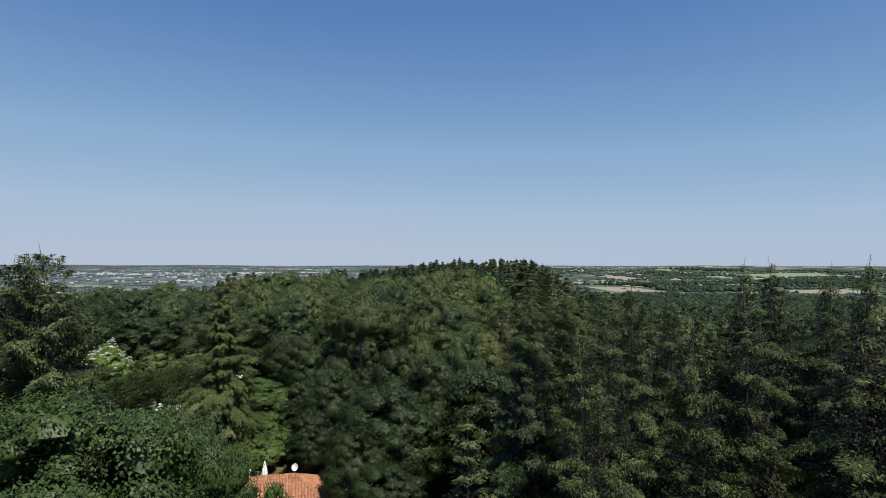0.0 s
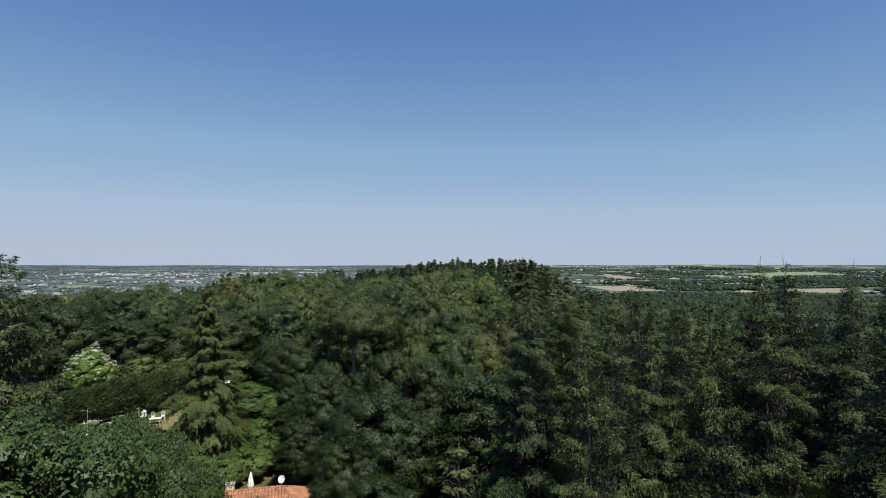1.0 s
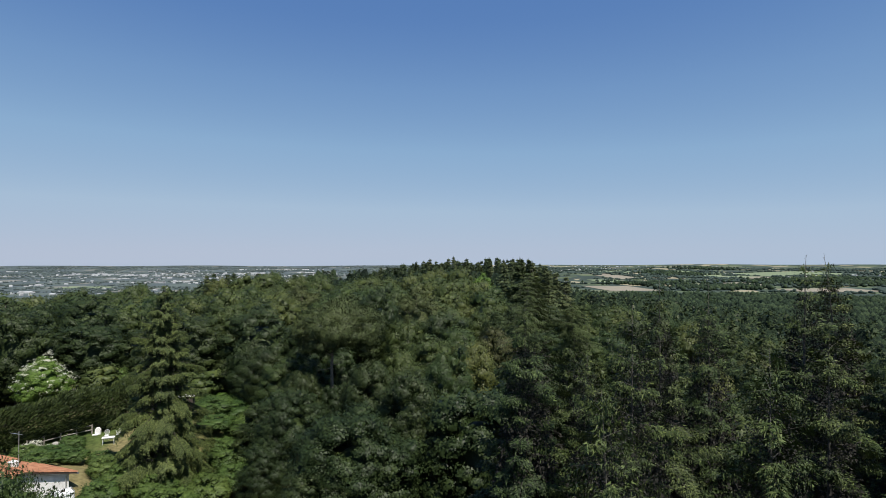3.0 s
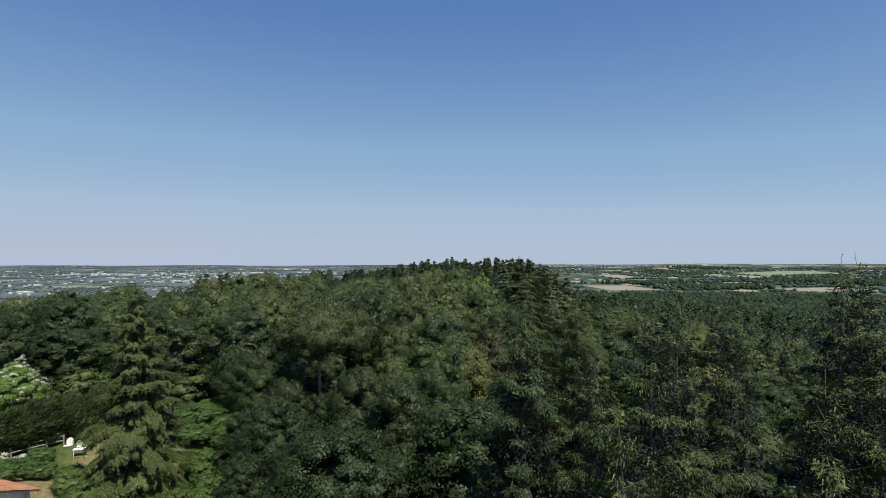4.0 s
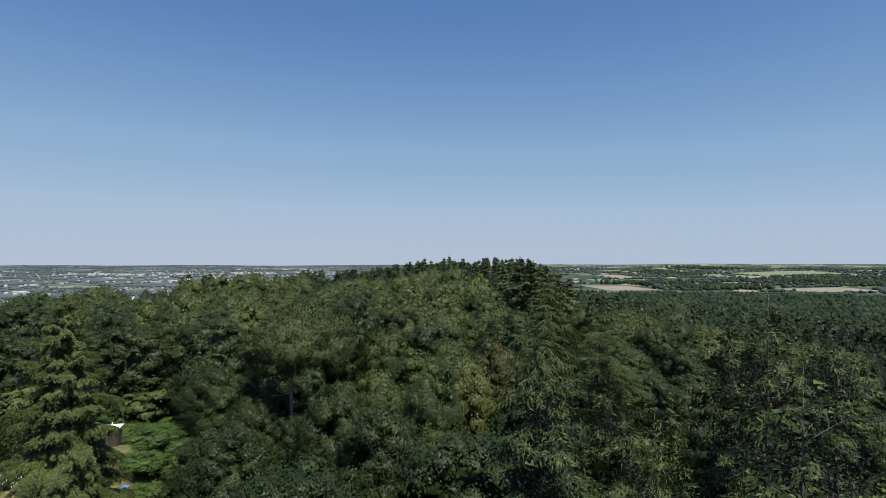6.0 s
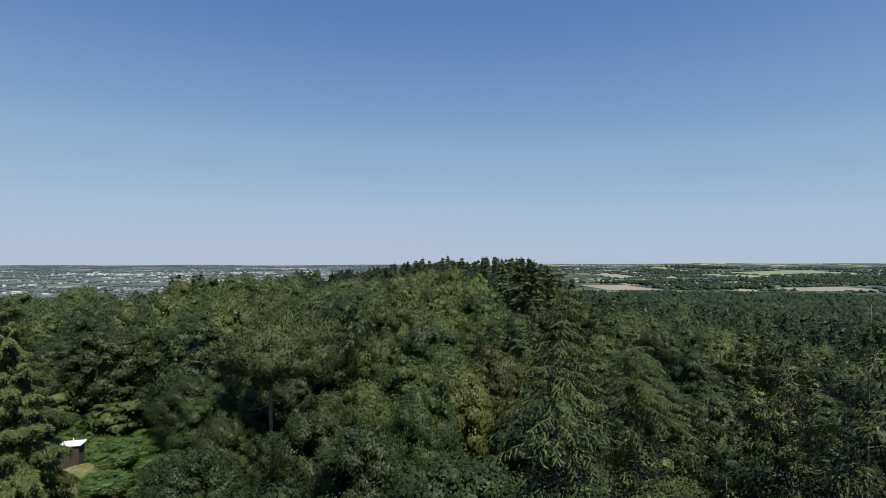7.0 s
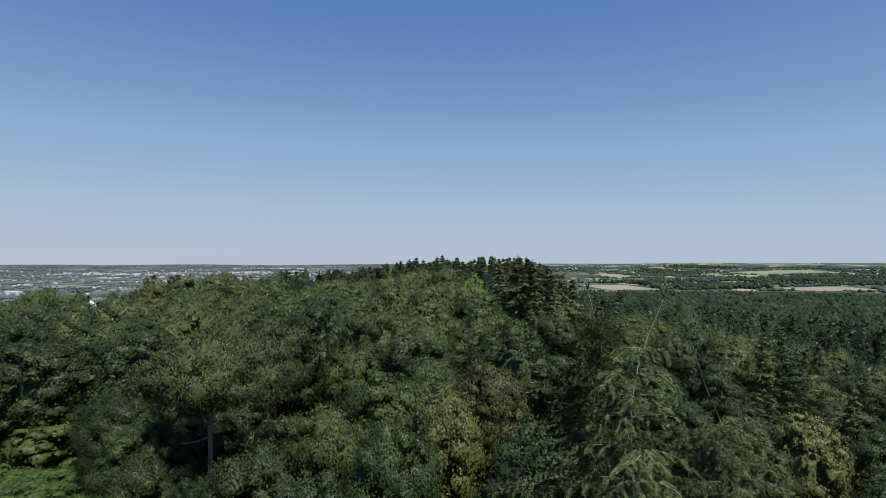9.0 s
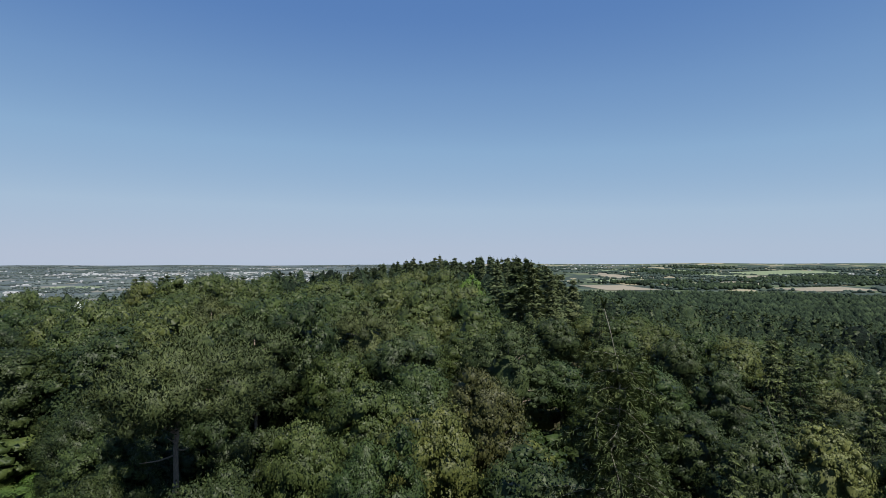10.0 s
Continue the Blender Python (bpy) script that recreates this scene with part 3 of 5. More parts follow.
def fir_top(rng, tall, low, first, grow, sway, needle, mat):
    """The slender top of a fir: a thin curved leader, boughs that bend down, twigs hung with short needle sprigs."""
    tris, soft, tubes = [], [], []

    def stem(z):
        f = max(z - low, 0) / (tall - low)
        return np.array([sway * f ** 3 + 0.05 * math.sin(13 * f), 0.3 * sway * f * f + 0.03 * math.sin(6 * f + 1), z])

    up = np.array([0, 0, 1.0])
    tubes.append(tube([stem(low + (tall - low) * k / 16) for k in range(17)], [0.002 + 0.007 * (1 - k / 16) for k in range(17)], 7))

    def brush(p, way, length):
        """Needles all round a twig, slanting forwards."""
        n = len(p)
        for k in range(8):
            ax = way * 0.75 + unit(np.cross(way, rng.normal(size=(n, 3)))) * 0.8
            ln = length * rng.uniform(0.7, 1.2, n)
            tris.append(blades(p, ax, SUNWARD + rng.normal(size=(n, 3)) * 0.6, ln, ln * rng.uniform(0.10, 0.16, n), rng))
            soft.append(unit(up * 0.9 + ax * 0.35 + rng.normal(size=(n, 3)) * 0.15))

    z = tall - first
    while z > low:
        full = min(0.10 + grow * (tall - z), 2.2)
        for a in range(5):
            az = a * 1.257 + z * 7.0 + rng.uniform(-0.4, 0.4)
            L = full * rng.uniform(0.45, 1.1)
            out, side = np.array([math.cos(az), math.sin(az), 0]), np.array([-math.sin(az), math.cos(az), 0])
            rise, sag, bend, ph = rng.uniform(0.2, 0.6), rng.uniform(0.3, 0.7), rng.uniform(0.05, 0.16), rng.uniform(0, 6)
            root = stem(z)

            def along(u):
                u = np.asarray(u)[:, None]
                return root + L * (out * u + up * (rise * u - sag * u ** 2) + side * (bend * (np.sin(4 * u + ph) - math.sin(ph))))

            tubes.append(tube(list(along(np.linspace(0, 1, 7))), [0.001 + (0.001 + 0.0018 * L) * (1 - k / 6) for k in range(7)], 4))
            m = int(L / 0.06) + 2
            u = np.linspace(0.12, 1.0, m)
            sg = np.where(np.arange(m) % 2 == 0, 1.0, -1.0)
            reach = (0.06 + 0.19 * L * (1 - 0.75 * u)) * rng.uniform(0.5, 1.2, m)
            way = unit(out * 0.5 + side * (sg * 0.75)[:, None] - up * rng.uniform(0.0, 0.8, m)[:, None])
            f = 11
            v = np.tile(np.linspace(0.05, 1.0, f), m)
            k = np.repeat(np.arange(m), f)
            p = along(u)[k] + way[k] * (reach[k] * v)[:, None] - up * (0.35 * reach[k] * v * v)[:, None]
            brush(p, unit(way[k] - up * (0.5 * v)[:, None]), needle)
            for v0 in (0.0, 0.2, 0.4, 0.6, 0.8):  # the close-set needles along the twig itself
                q = along(u) + way * (reach * v0)[:, None] - up * (0.35 * reach * v0 * v0)[:, None]
                tris.append(blades(q, way - up * 0.5 * v0, SUNWARD + rng.normal(size=(m, 3)) * 0.4, reach * 0.26 + 0.02, np.full(m, 0.03), rng))
                soft.append(unit(up * 0.9 + out * 0.3 + rng.normal(size=(m, 3)) * 0.2))
        z -= rng.uniform(0.12, 0.2)
    for az in (0.6, 3.4):  # the forked young shoots at the very top
        way = unit(np.array([math.cos(az) * 0.45, 0.1 * math.sin(az), 1.0]))
        brush(stem(tall) + way * np.linspace(-0.02, 0.08, 60)[:, None], np.tile(way, (60, 1)), 0.02)
    return tubes_mesh("leader", tubes, PALEBARK), mesh_of("upper_crown", np.concatenate(tris), mat, np.concatenate(soft))


for x, y, top, first, grow, sway, needle, turn, label in [
        (5.22, 34.18, 19.80, 0.32, 0.36, 0.36, 0.030, 0.0, "fir tree with a bare curved leader and hanging boughs"),
        (6.45, 38.7, 19.62, 0.42, 0.42, 0.14, 0.065, 2.0, "fir tree with a pale bare leader and hanging boughs"),
        (8.7, 39.6, 18.60, 1.15, 0.45, -0.7, 0.060, 0.2, "lower fir tree with a long bare bent leader")]:
    near = conifer(rng, 17.8, 3.7, 3.0, FIR, whorls=25, arms=5, sprig=0.15, coarse=1.2, below=0.5, droop=0.6, ragged=0.5, hang=0.5, power=0.55, stout=0.4, cover=1.7, leader=0.02, core=0.8, limb=0.7, narrow=0.8, frond=0.27, fringe=0.4, thick=0.035, bark=GREYBARK, wild=0.7, tufts=3)
    ob = plant("fir_tree", near, x, y, top, 20.0, 1.0, turn, label, "firs on the slope")
    leader, boughs = fir_top(rng, 20.0, 16.6, first, grow, sway, needle, TIPS)
    part("leader", leader, None, ob, "pale bare curved leader")
    part("upper_crown", boughs, None, ob)
LEFT_FIR = conifer(rng, 21.0, 5.2, 3.0, FIR, whorls=34, arms=6, sprig=0.18, coarse=2.0, below=0.55, droop=0.35, ragged=0.5, hang=0.45, power=0.58, lean=(-0.7, 0.0), whip=0.4, sparse=0.08, cover=1.3, core=0.5, narrow=0.85, fringe=0.3, dense=0.85, thick=0.04, bark=GREYBARK, wild=0.6)
plant("fir_tree", LEFT_FIR, -18.2, 26.8, 20.8, 21.0, 0.95, 0.6, "tall fir with a wind-bent top and level boughs", "firs on the slope")
plant("fir_tree", LEFT_FIR, -21.5, 27.5, 20.3, 21.0, 0.9, 3.6, "tall fir with a wind-bent top and level boughs", "firs on the slope")

# broad trees and shrubs near by: x, y, top, spread
HAZELS = [broadleaf(rng, 4.6, 12.0, 0.2, 0.095, 62000, HAZEL, level=1, clumps=165, size=0.175) for _ in range(2)]
NEAR_OAKS = [broadleaf(rng, 4.6, 12.0, 1.6, 0.13, 38000, (SHADY, SHADY, OAK)[k], level=1, clumps=210, size=0.155) for k in range(3)]
SHRUB = broadleaf(rng, 3.2, 5.0, 0.1, 0.15, 5000, BUSH, clumps=90, size=0.20)
WHITE = leaf_material("chestnut_blossom", (0.32, 0.34, 0.23), (0.63, 0.64, 0.52), (0.84, 0.83, 0.75), glow=0.2, spread=0.0)
for i, (x, y, top, w) in enumerate([(-14.2, 22.4, 15.7, 0.95), (-20.4, 23.5, 15.0, 0.8), (-10.8, 25.2, 13.8, 0.54), (-13.0, 26.2, 14.1, 0.42), (-14.8, 37.0, 8.4, 0.62), (-19.7, 35.0, 10.2, 0.58)]):
    plant("hazel_tree", HAZELS[i % 2], x, y, top, 12.0, w, 0.5 * math.sin(x * 3), "leafy hazel tree in fresh green below the house", "hazels")
def grove(name, meshes, x, y, top, radius, label, group, turn=None):
    """A broad tree (12 m by 4.6 m as built) at x, y whose crown reaches the height top and the given radius."""
    s = (top - ground_z(x, y) + 0.05) / 12.0
    return plant(name, meshes, x, y, top, 12.0, radius / (4.6 * s), 0.6 * math.sin(x * 5) if turn is None else turn, label, group)


for i, (x, y, top, r, k) in enumerate([
        (-4.2, 47.0, 10.3, 4.4, 0), (-10.6, 54.6, 10.0, 3.6, 1), (-0.9, 53.4, 11.8, 3.4, 1), (-4.2, 57.4, 11.6, 3.0, 0), (1.8, 59.6, 12.4, 3.1, 2), (-8.2, 60.8, 9.0, 2.3, 1), (-10.9, 60.4, 10.2, 2.3, 0),
        (-14.4, 67.2, 10.6, 3.2, 2), (-17.2, 70.2, 11.0, 2.8, 0), (-14.6, 60.4, 7.6, 2.6, 1), (-12.2, 64.0, 10.0, 2.5, 2), (-20.4, 74.0, 8.6, 2.6, 0), (-24.2, 78.0, 8.8, 2.6, 1), (-17.6, 75.0, 9.4, 2.4, 0), (10.0, 50.0, 10.4, 3.8, 0), (-6.6, 44.6, 7.4, 2.9, 1), (-4.2, 42.4, 5.4, 2.8, 0), (-7.6, 48.4, 7.2, 2.3, 2), (-12.0, 52.2, 6.4, 2.2, 1)]):
    grove("oak_tree", NEAR_OAKS[k], x, y, top, r, L_OAK, "oaks of the wood")
for x, y, h, r in [(-22.9, 70.4, 2.6, 2.6), (-20.0, 68.0, 2.6, 2.4), (-17.5, 66.0, 2.8, 2.3), (-25.3, 72.0, 1.8, 2.2), (-28.5, 73.0, 1.6, 2.2), (-21.0, 73.0, 2.8, 2.8), (-18.0, 70.0, 3.0, 2.8), (-15.5, 62.5, 3.2, 2.4),
                   (-18.4, 63.8, 1.4, 1.8), (-25.6, 67.4, 1.2, 1.4), (-20.0, 62.4, 1.3, 1.8), (-21.4, 66.0, 1.6, 2.0), (-18.6, 60.6, 1.6, 1.6), (-17.5, 59.8, 2.6, 2.2), (-16.0, 57.0, 2.6, 2.2), (-18.8, 50.8, 2.6, 2.2), (-21.0, 52.8, 2.4, 2.0), (-17.2, 53.8, 2.8, 2.2), (-21.6, 47.6, 2.6, 2.0), (-20.6, 44.0, 3.0, 2.4),
                   (-31.0, 58.7, 1.2, 1.1), (-33.0, 56.0, 1.4, 1.3), (-30.4, 55.4, 1.3, 1.3), (-28.4, 54.8, 1.2, 1.2), (-26.4, 55.4, 1.3, 1.2), (-25.0, 53.4, 1.7, 1.4), (-23.4, 52.6, 2.0, 1.6), (-23.2, 49.6, 2.2, 1.6), (-29.8, 52.8, 1.4, 1.3),
                   (-24.6, 57.2, 1.2, 1.1), (-34.6, 53.4, 1.6, 1.5), (-37.0, 77.0, 3.2, 2.8)]:
    plant("shrub", SHRUB, x, y, ground_z(x, y) + h, 5.0, r / 3.2 * 5.0 / h, 0.8 * math.sin(x * 3), "dense green garden shrub on the slope", "garden shrubs")
THICKET = broadleaf(rng, 3.2, 5.0, 0.1, 0.15, 5000, LIME, clumps=90, size=0.19)
for x, y, h, r in [(-29.4, 78.0, 2.0, 2.6), (-26.4, 79.0, 2.2, 2.4), (-32.5, 78.5, 2.2, 2.6), (-28.0, 81.0, 2.4, 2.6), (-31.0, 81.5, 2.6, 2.8), (-25.0, 76.8, 1.8, 2.0), (-34.5, 80.5, 2.6, 2.6)]:
    plant("shrub", THICKET, x, y, ground_z(x, y) + h, 5.0, r / 3.2 * 5.0 / h, 0.8 * math.sin(x * 3), "bright fresh-green thicket in a clearing of the wood", "clearing thicket")

plant("lime_tree", THICKET, -5.0, 59.4, 9.2, 5.0, 0.26, 0.3, "slender young lime tree in bright yellow-green leaf")

plant("hazel_tree", SHRUB, -11.7, 40.4, 4.6, 5.0, 0.38, 0.9, "small leafy hazel tree before the tiled outbuilding", "hazels")

# the flowering chestnut behind the hedge
CHESTNUT = broadleaf(rng, 3.6, 9.0, 0.6, 0.17, 11000, LIME, peak=0.5, clumps=130, size=0.16)
ch = plant("chestnut_tree", CHESTNUT, -39.9, 68.0, 10.5, 9.0, 1.15, 0, "bright-green chestnut tree covered with white flower candles")
q, soft = Crown(rng, 4.1, 9.5, 1.5, clumps=190, size=0.05, peak=0.5).sprays(rng, 0.13, 3600, slim=0.6, upright=0.8)
part("blossom", mesh_of("blossom", q, WHITE, soft), None, ch, "upright white flower candles")

# the blossoming chestnut on the slope
grove("chestnut_tree", broadleaf(rng, 4.6, 12.0, 0.6, 0.19, 8000, PALELEAF, clumps=130, size=0.18), 31.8, 73.4, 9.4, 3.1, "pale yellowish-green chestnut tree among darker trees", "")

# pines among the oaks
PINES = [pine(rng, 4.9, 15.5, 10.0, 0.19, 30000, PINE, clumps=115, size=0.17), pine(rng, 4.8, 14.0, 4.6, 0.25, 13000, PINE, clumps=95, size=0.19)]
for i, (x, y, top, w) in enumerate([(-9.4, 64.8, 16.0, 0.88), (-9.6, 79.4, 15.8, 0.85), (11.2, 84.0, 14.4, 0.85), (-2.4, 90.0, 16.0, 0.8), (-20.0, 97.0, 16.2, 0.8)]):
    plant("pine_tree", PINES[min(i, 1)], x, y, top, 15.5 if i == 0 else 14.0, w, i * 2.1, L_PINE, "pines of the wood")

# the wood
placed = [(o.location.x, o.location.y) for o in bpy.data.objects if o.type == "EMPTY" and "crown" in [k.name.split(".")[0] for k in o.children]]
MID = [broadleaf(rng, 4.6, 12.0, 3.0 if k < 3 else 0.9, 0.175, 10500, (OAK, YELLOWER, OAK, SHADY, SHADY)[k], clumps=(135, 165, 115, 155, 140)[k], size=(0.19, 0.17, 0.205, 0.175, 0.19)[k]) for k in range(5)]
VERYFAR = [broadleaf(rng, 4.6, 12.0, 4.0, 0.30, 2300, (OAK, YELLOWER, OAK)[k], clumps=46, size=0.28, limbs=2) for k in range(3)]
FAR = [broadleaf(rng, 4.6, 12.0, 4.0, 0.24, 4200, (OAK, YELLOWER, OAK, SHADY)[k], clumps=(60, 72, 56, 66)[k], size=0.26, limbs=2) for k in range(4)]
BROWN = broadleaf(rng, 4.6, 12.0, 3.0, 0.17, 13000, RUSTY, clumps=140, size=0.18)
FAR_PINE = pine(rng, 4.4, 13.0, 4.0, 0.36, 4600, PINE, clumps=80)
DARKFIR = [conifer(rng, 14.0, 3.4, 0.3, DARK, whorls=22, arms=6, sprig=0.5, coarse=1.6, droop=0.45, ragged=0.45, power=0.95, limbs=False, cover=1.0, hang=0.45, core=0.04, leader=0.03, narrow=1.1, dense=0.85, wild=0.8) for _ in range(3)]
SLOPEFIR = [conifer(rng, 14.0, 3.3, 0.3, FIR, whorls=22, arms=6, sprig=0.40, coarse=2.0, droop=0.5, ragged=0.5, power=0.65, limbs=False, cover=1.2, hang=0.5, core=0.12, leader=0.02, narrow=0.9, fringe=0.3, dense=0.85, wild=0.7) for _ in range(2)]

# trees that stand out in the wood: x, y, top, radius, kind
for x, y, top, r, k in [
        (-2.3, 65.0, 12.0, 2.7, 0), (-12.6, 70.6, 9.8, 2.8, 4), (-6.2, 71.0, 10.0, 2.8, 3), (-9.6, 73.0, 10.4, 2.8, 4), (-29.0, 79.0, 14.4, 4.4, 3), (-27.0, 85.2, 15.0, 4.2, 1), (-20.8, 79.2, 14.9, 5.0, 4), (-41.5, 79.0, 13.2, 4.5, 3), (-45.5, 85.0, 15.8, 4.6, 4),
        (-35.0, 80.5, 12.6, 3.8, 4), (-15.0, 78.2, 13.4, 3.5, 3), (-14.2, 86.4, 15.8, 4.0, 0), (-6.6, 83.6, 16.8, 3.9, 4), (4.4, 65.6, 12.4, 3.3, 1), (0.2, 72.2, 12.2, 3.4, 2),
        (3.8, 76.0, 13.0, 3.6, 0), (-3.0, 79.0, 13.2, 3.2, 1), (2.2, 91.0, 14.2, 4.0, 2), (-5.6, 98.0, 16.8, 4.2, 0), (8.4, 93.0, 13.0, 4.0, 1), (9.4, 64.0, 10.8, 3.2, 3)]:
    grove("oak_tree", MID[k], x, y, top, r, L_OAK, "oaks of the wood")
    placed.append((x, y))
grove("oak_tree", BROWN, 8.0, 73.2, 13.0, 3.2, "oak tree with browning leaves among green ones", "oaks of the wood")
grove("chestnut_tree", VERYFAR[1], 5.6, 136.0, 16.4, 4.2, "pale flowering chestnut tree below the summit firs", "")
grove("lime_tree", broadleaf(rng, 4.6, 12.0, 0.5, 0.30, 1800, LIME, clumps=60, size=0.24), 12.0, 149.0, 18.0, 3.6, "fresh yellow-green lime tree below the summit firs", "")
placed += [(8.0, 73.2), (5.6, 136.0), (12.0, 149.0)]
# more firs, unseen, added beyond the slope to shade its edge
for i, (x, y) in enumerate([(21.0, 22.0), (25.5, 27.0), (29.5, 31.5), (24.0, 19.0), (30.5, 25.5), (34.0, 35.5), (19.5, 16.0), (36.0, 30.0)]):
    plant("fir_tree", SLOPEFIR[i % 2], x, y, 20.4 + 0.5 * math.sin(i * 2.3), 14.0, 1.0, i * 1.1, L_FIR, "firs on the slope")


def free(x, y, gap):
    if -46 < x < -10.5 and 38 < y < 66.5 or (-48 < x < -30 and 38 < y < 72) or (x > 2 and y < 46) or (-8 < x < 5 and y < 42):
        return False
    if -33 < x < -16 and y < 74 or (-36 < x < -24 and y < 83):
        return False
    return all((x - a) ** 2 + (y - b) ** 2 > gap * gap for a, b in placed)


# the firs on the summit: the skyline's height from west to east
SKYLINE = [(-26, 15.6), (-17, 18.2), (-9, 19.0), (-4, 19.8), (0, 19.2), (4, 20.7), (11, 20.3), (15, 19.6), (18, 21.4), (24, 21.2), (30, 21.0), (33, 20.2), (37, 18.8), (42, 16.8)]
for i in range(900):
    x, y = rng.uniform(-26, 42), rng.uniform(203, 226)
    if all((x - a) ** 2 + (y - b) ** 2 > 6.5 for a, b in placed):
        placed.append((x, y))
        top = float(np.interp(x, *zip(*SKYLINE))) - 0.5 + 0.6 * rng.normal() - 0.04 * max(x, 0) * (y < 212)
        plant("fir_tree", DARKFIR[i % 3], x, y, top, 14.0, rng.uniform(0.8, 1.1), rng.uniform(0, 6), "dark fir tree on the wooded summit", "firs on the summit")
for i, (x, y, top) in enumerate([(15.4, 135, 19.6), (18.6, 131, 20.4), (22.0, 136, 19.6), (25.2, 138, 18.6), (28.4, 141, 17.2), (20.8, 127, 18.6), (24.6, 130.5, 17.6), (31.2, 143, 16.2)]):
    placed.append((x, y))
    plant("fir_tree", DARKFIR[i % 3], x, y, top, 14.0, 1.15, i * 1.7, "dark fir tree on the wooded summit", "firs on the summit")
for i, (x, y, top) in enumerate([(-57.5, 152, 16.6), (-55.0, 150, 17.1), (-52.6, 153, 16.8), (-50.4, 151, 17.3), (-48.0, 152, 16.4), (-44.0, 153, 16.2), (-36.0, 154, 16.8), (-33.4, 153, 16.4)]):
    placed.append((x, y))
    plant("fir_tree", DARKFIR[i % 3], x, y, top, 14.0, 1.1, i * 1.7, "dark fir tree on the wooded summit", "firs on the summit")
placed += [(-65.2, 147.0), (-63.6, 143.5)]
for i in range(9000):
    y = 47 + 103 * rng.uniform() ** 0.85
    x = rng.uniform(-0.82, 0.82) * (y + 7)
    gap = rng.uniform(5.4, 7.0)
    if not free(x, y, gap):
        continue
    placed.append((x, y))
    h = rng.uniform(10.2, 13.6) * (0.88 if x > 12 else 1.0)
    if abs(x + 66 - 0.58 * (147 - y)) < 8 and 95 < y < 147:  # the tower's roof only just clears the trees before it
        h = 1.05 * (11.9 + 0.053 * (147 - y) - ground_z(x, y))
    g, turn = ground_z(x, y), rng.uniform(-0.8, 0.8)
    wide = rng.uniform(0.74, 0.98)
    if x > 14 and y < 125 and rng.uniform() < (0.4 if x > 22 else 0.25):
        plant("fir_tree", SLOPEFIR[i % 2], x, y, g + h + rng.uniform(-1.0, 2.0), 14.0, wide, turn, L_FIR, "firs on the slope")
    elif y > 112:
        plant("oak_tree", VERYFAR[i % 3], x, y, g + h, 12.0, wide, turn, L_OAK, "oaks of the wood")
    elif y < 88:
        # away from the middle, mostly the darkened leaf copy
        plant("oak_tree", MID[i % 5 if -8 < x < 12 else (3, 4, 4, 3, 2)[i % 5]], x, y, g + h, 12.0, wide, turn, L_OAK, "oaks of the wood")
    elif rng.uniform() < 0.08:
        plant("pine_tree", FAR_PINE, x, y, g + h + 0.5, 13.0, wide, turn, L_PINE, "pines of the wood")
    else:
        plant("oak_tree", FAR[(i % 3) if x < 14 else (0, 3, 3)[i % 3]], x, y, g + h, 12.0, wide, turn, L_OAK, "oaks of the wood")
SAPLING = broadleaf(rng, 2.2, 4.2, 0.1, 0.22, 400, OAK, limbs=1, clumps=24, size=0.34)
low = []
for i in range(900):
    y = rng.uniform(56, 100)
    x = rng.uniform(-0.8, 0.5) * (y + 4)
    if -33 < x < -16 and y < 72 or (-48 < x < -30 and y < 70) or (-20 < x < -8 and y < 60):
        continue
    if all((x - a) ** 2 + (y - b) ** 2 > 6.5 for a, b in placed) and all((x - a) ** 2 + (y - b) ** 2 > 9 for a, b in low):
        low.append((x, y))
        g = ground_z(x, y)
        plant("sapling", SAPLING, x, y, g + rng.uniform(3.4, 5.4), 4.2, rng.uniform(0.8, 1.2), rng.uniform(-0.8, 0.8), "young leafy oak growing between the taller trees", "undergrowth of the wood")


# ---- far woods, fields and town ----
def crowns_mesh(name, groups, mat, rng):
    """Far tree crowns, each a lumpy closed form of its own: groups of (x, y, tall, wide, level)."""
    vs, fs, o = [], [], 0
    for xs, ys, tall, wide, level in groups:
        v, f = ball(level)
        k, n = len(xs), len(v)
        rough = 1 + rng.normal(size=(k, n, 1)) * 0.13
        p = v[None] * rough
        p[:, :, :2] *= wide[:, None, None] * (1 - 0.38 * np.clip(p[:, :, 2:], 0, 1))
        p[:, :, 2] = (p[:, :, 2] * 0.55 + 0.45) * tall[:, None]
        p[:, :, 0] += xs[:, None]
        p[:, :, 1] += ys[:, None]
        p[:, :, 2] += height(xs, ys)[:, None]
        vs.append(p.reshape(-1, 3))
        fs.append((f[None] + (np.arange(k) * n)[:, None, None] + o).reshape(-1, 3))
        o += k * n
    vs, fs = np.concatenate(vs).astype(np.float32), np.concatenate(fs).astype(np.int32)
    me = bpy.data.meshes.new(name)
    me.vertices.add(len(vs))
    me.vertices.foreach_set("co", vs.ravel())
    me.loops.add(fs.size)
    me.loops.foreach_set("vertex_index", fs.ravel())
    me.polygons.add(len(fs))
    me.polygons.foreach_set("loop_start", np.arange(0, fs.size, 3, dtype=np.int32))
    me.polygons.foreach_set("use_smooth", np.ones(len(fs), dtype=bool))
    me.update(calc_edges=True)
    me.materials.append(mat)
    return me


def scatter(rng, n, r0, r1, a0, a1):
    r = np.sqrt(rng.uniform(r0 ** 2, r1 ** 2, n))
    a = np.radians(rng.uniform(a0, a1, n))
    return r * np.sin(a), r * np.cos(a)


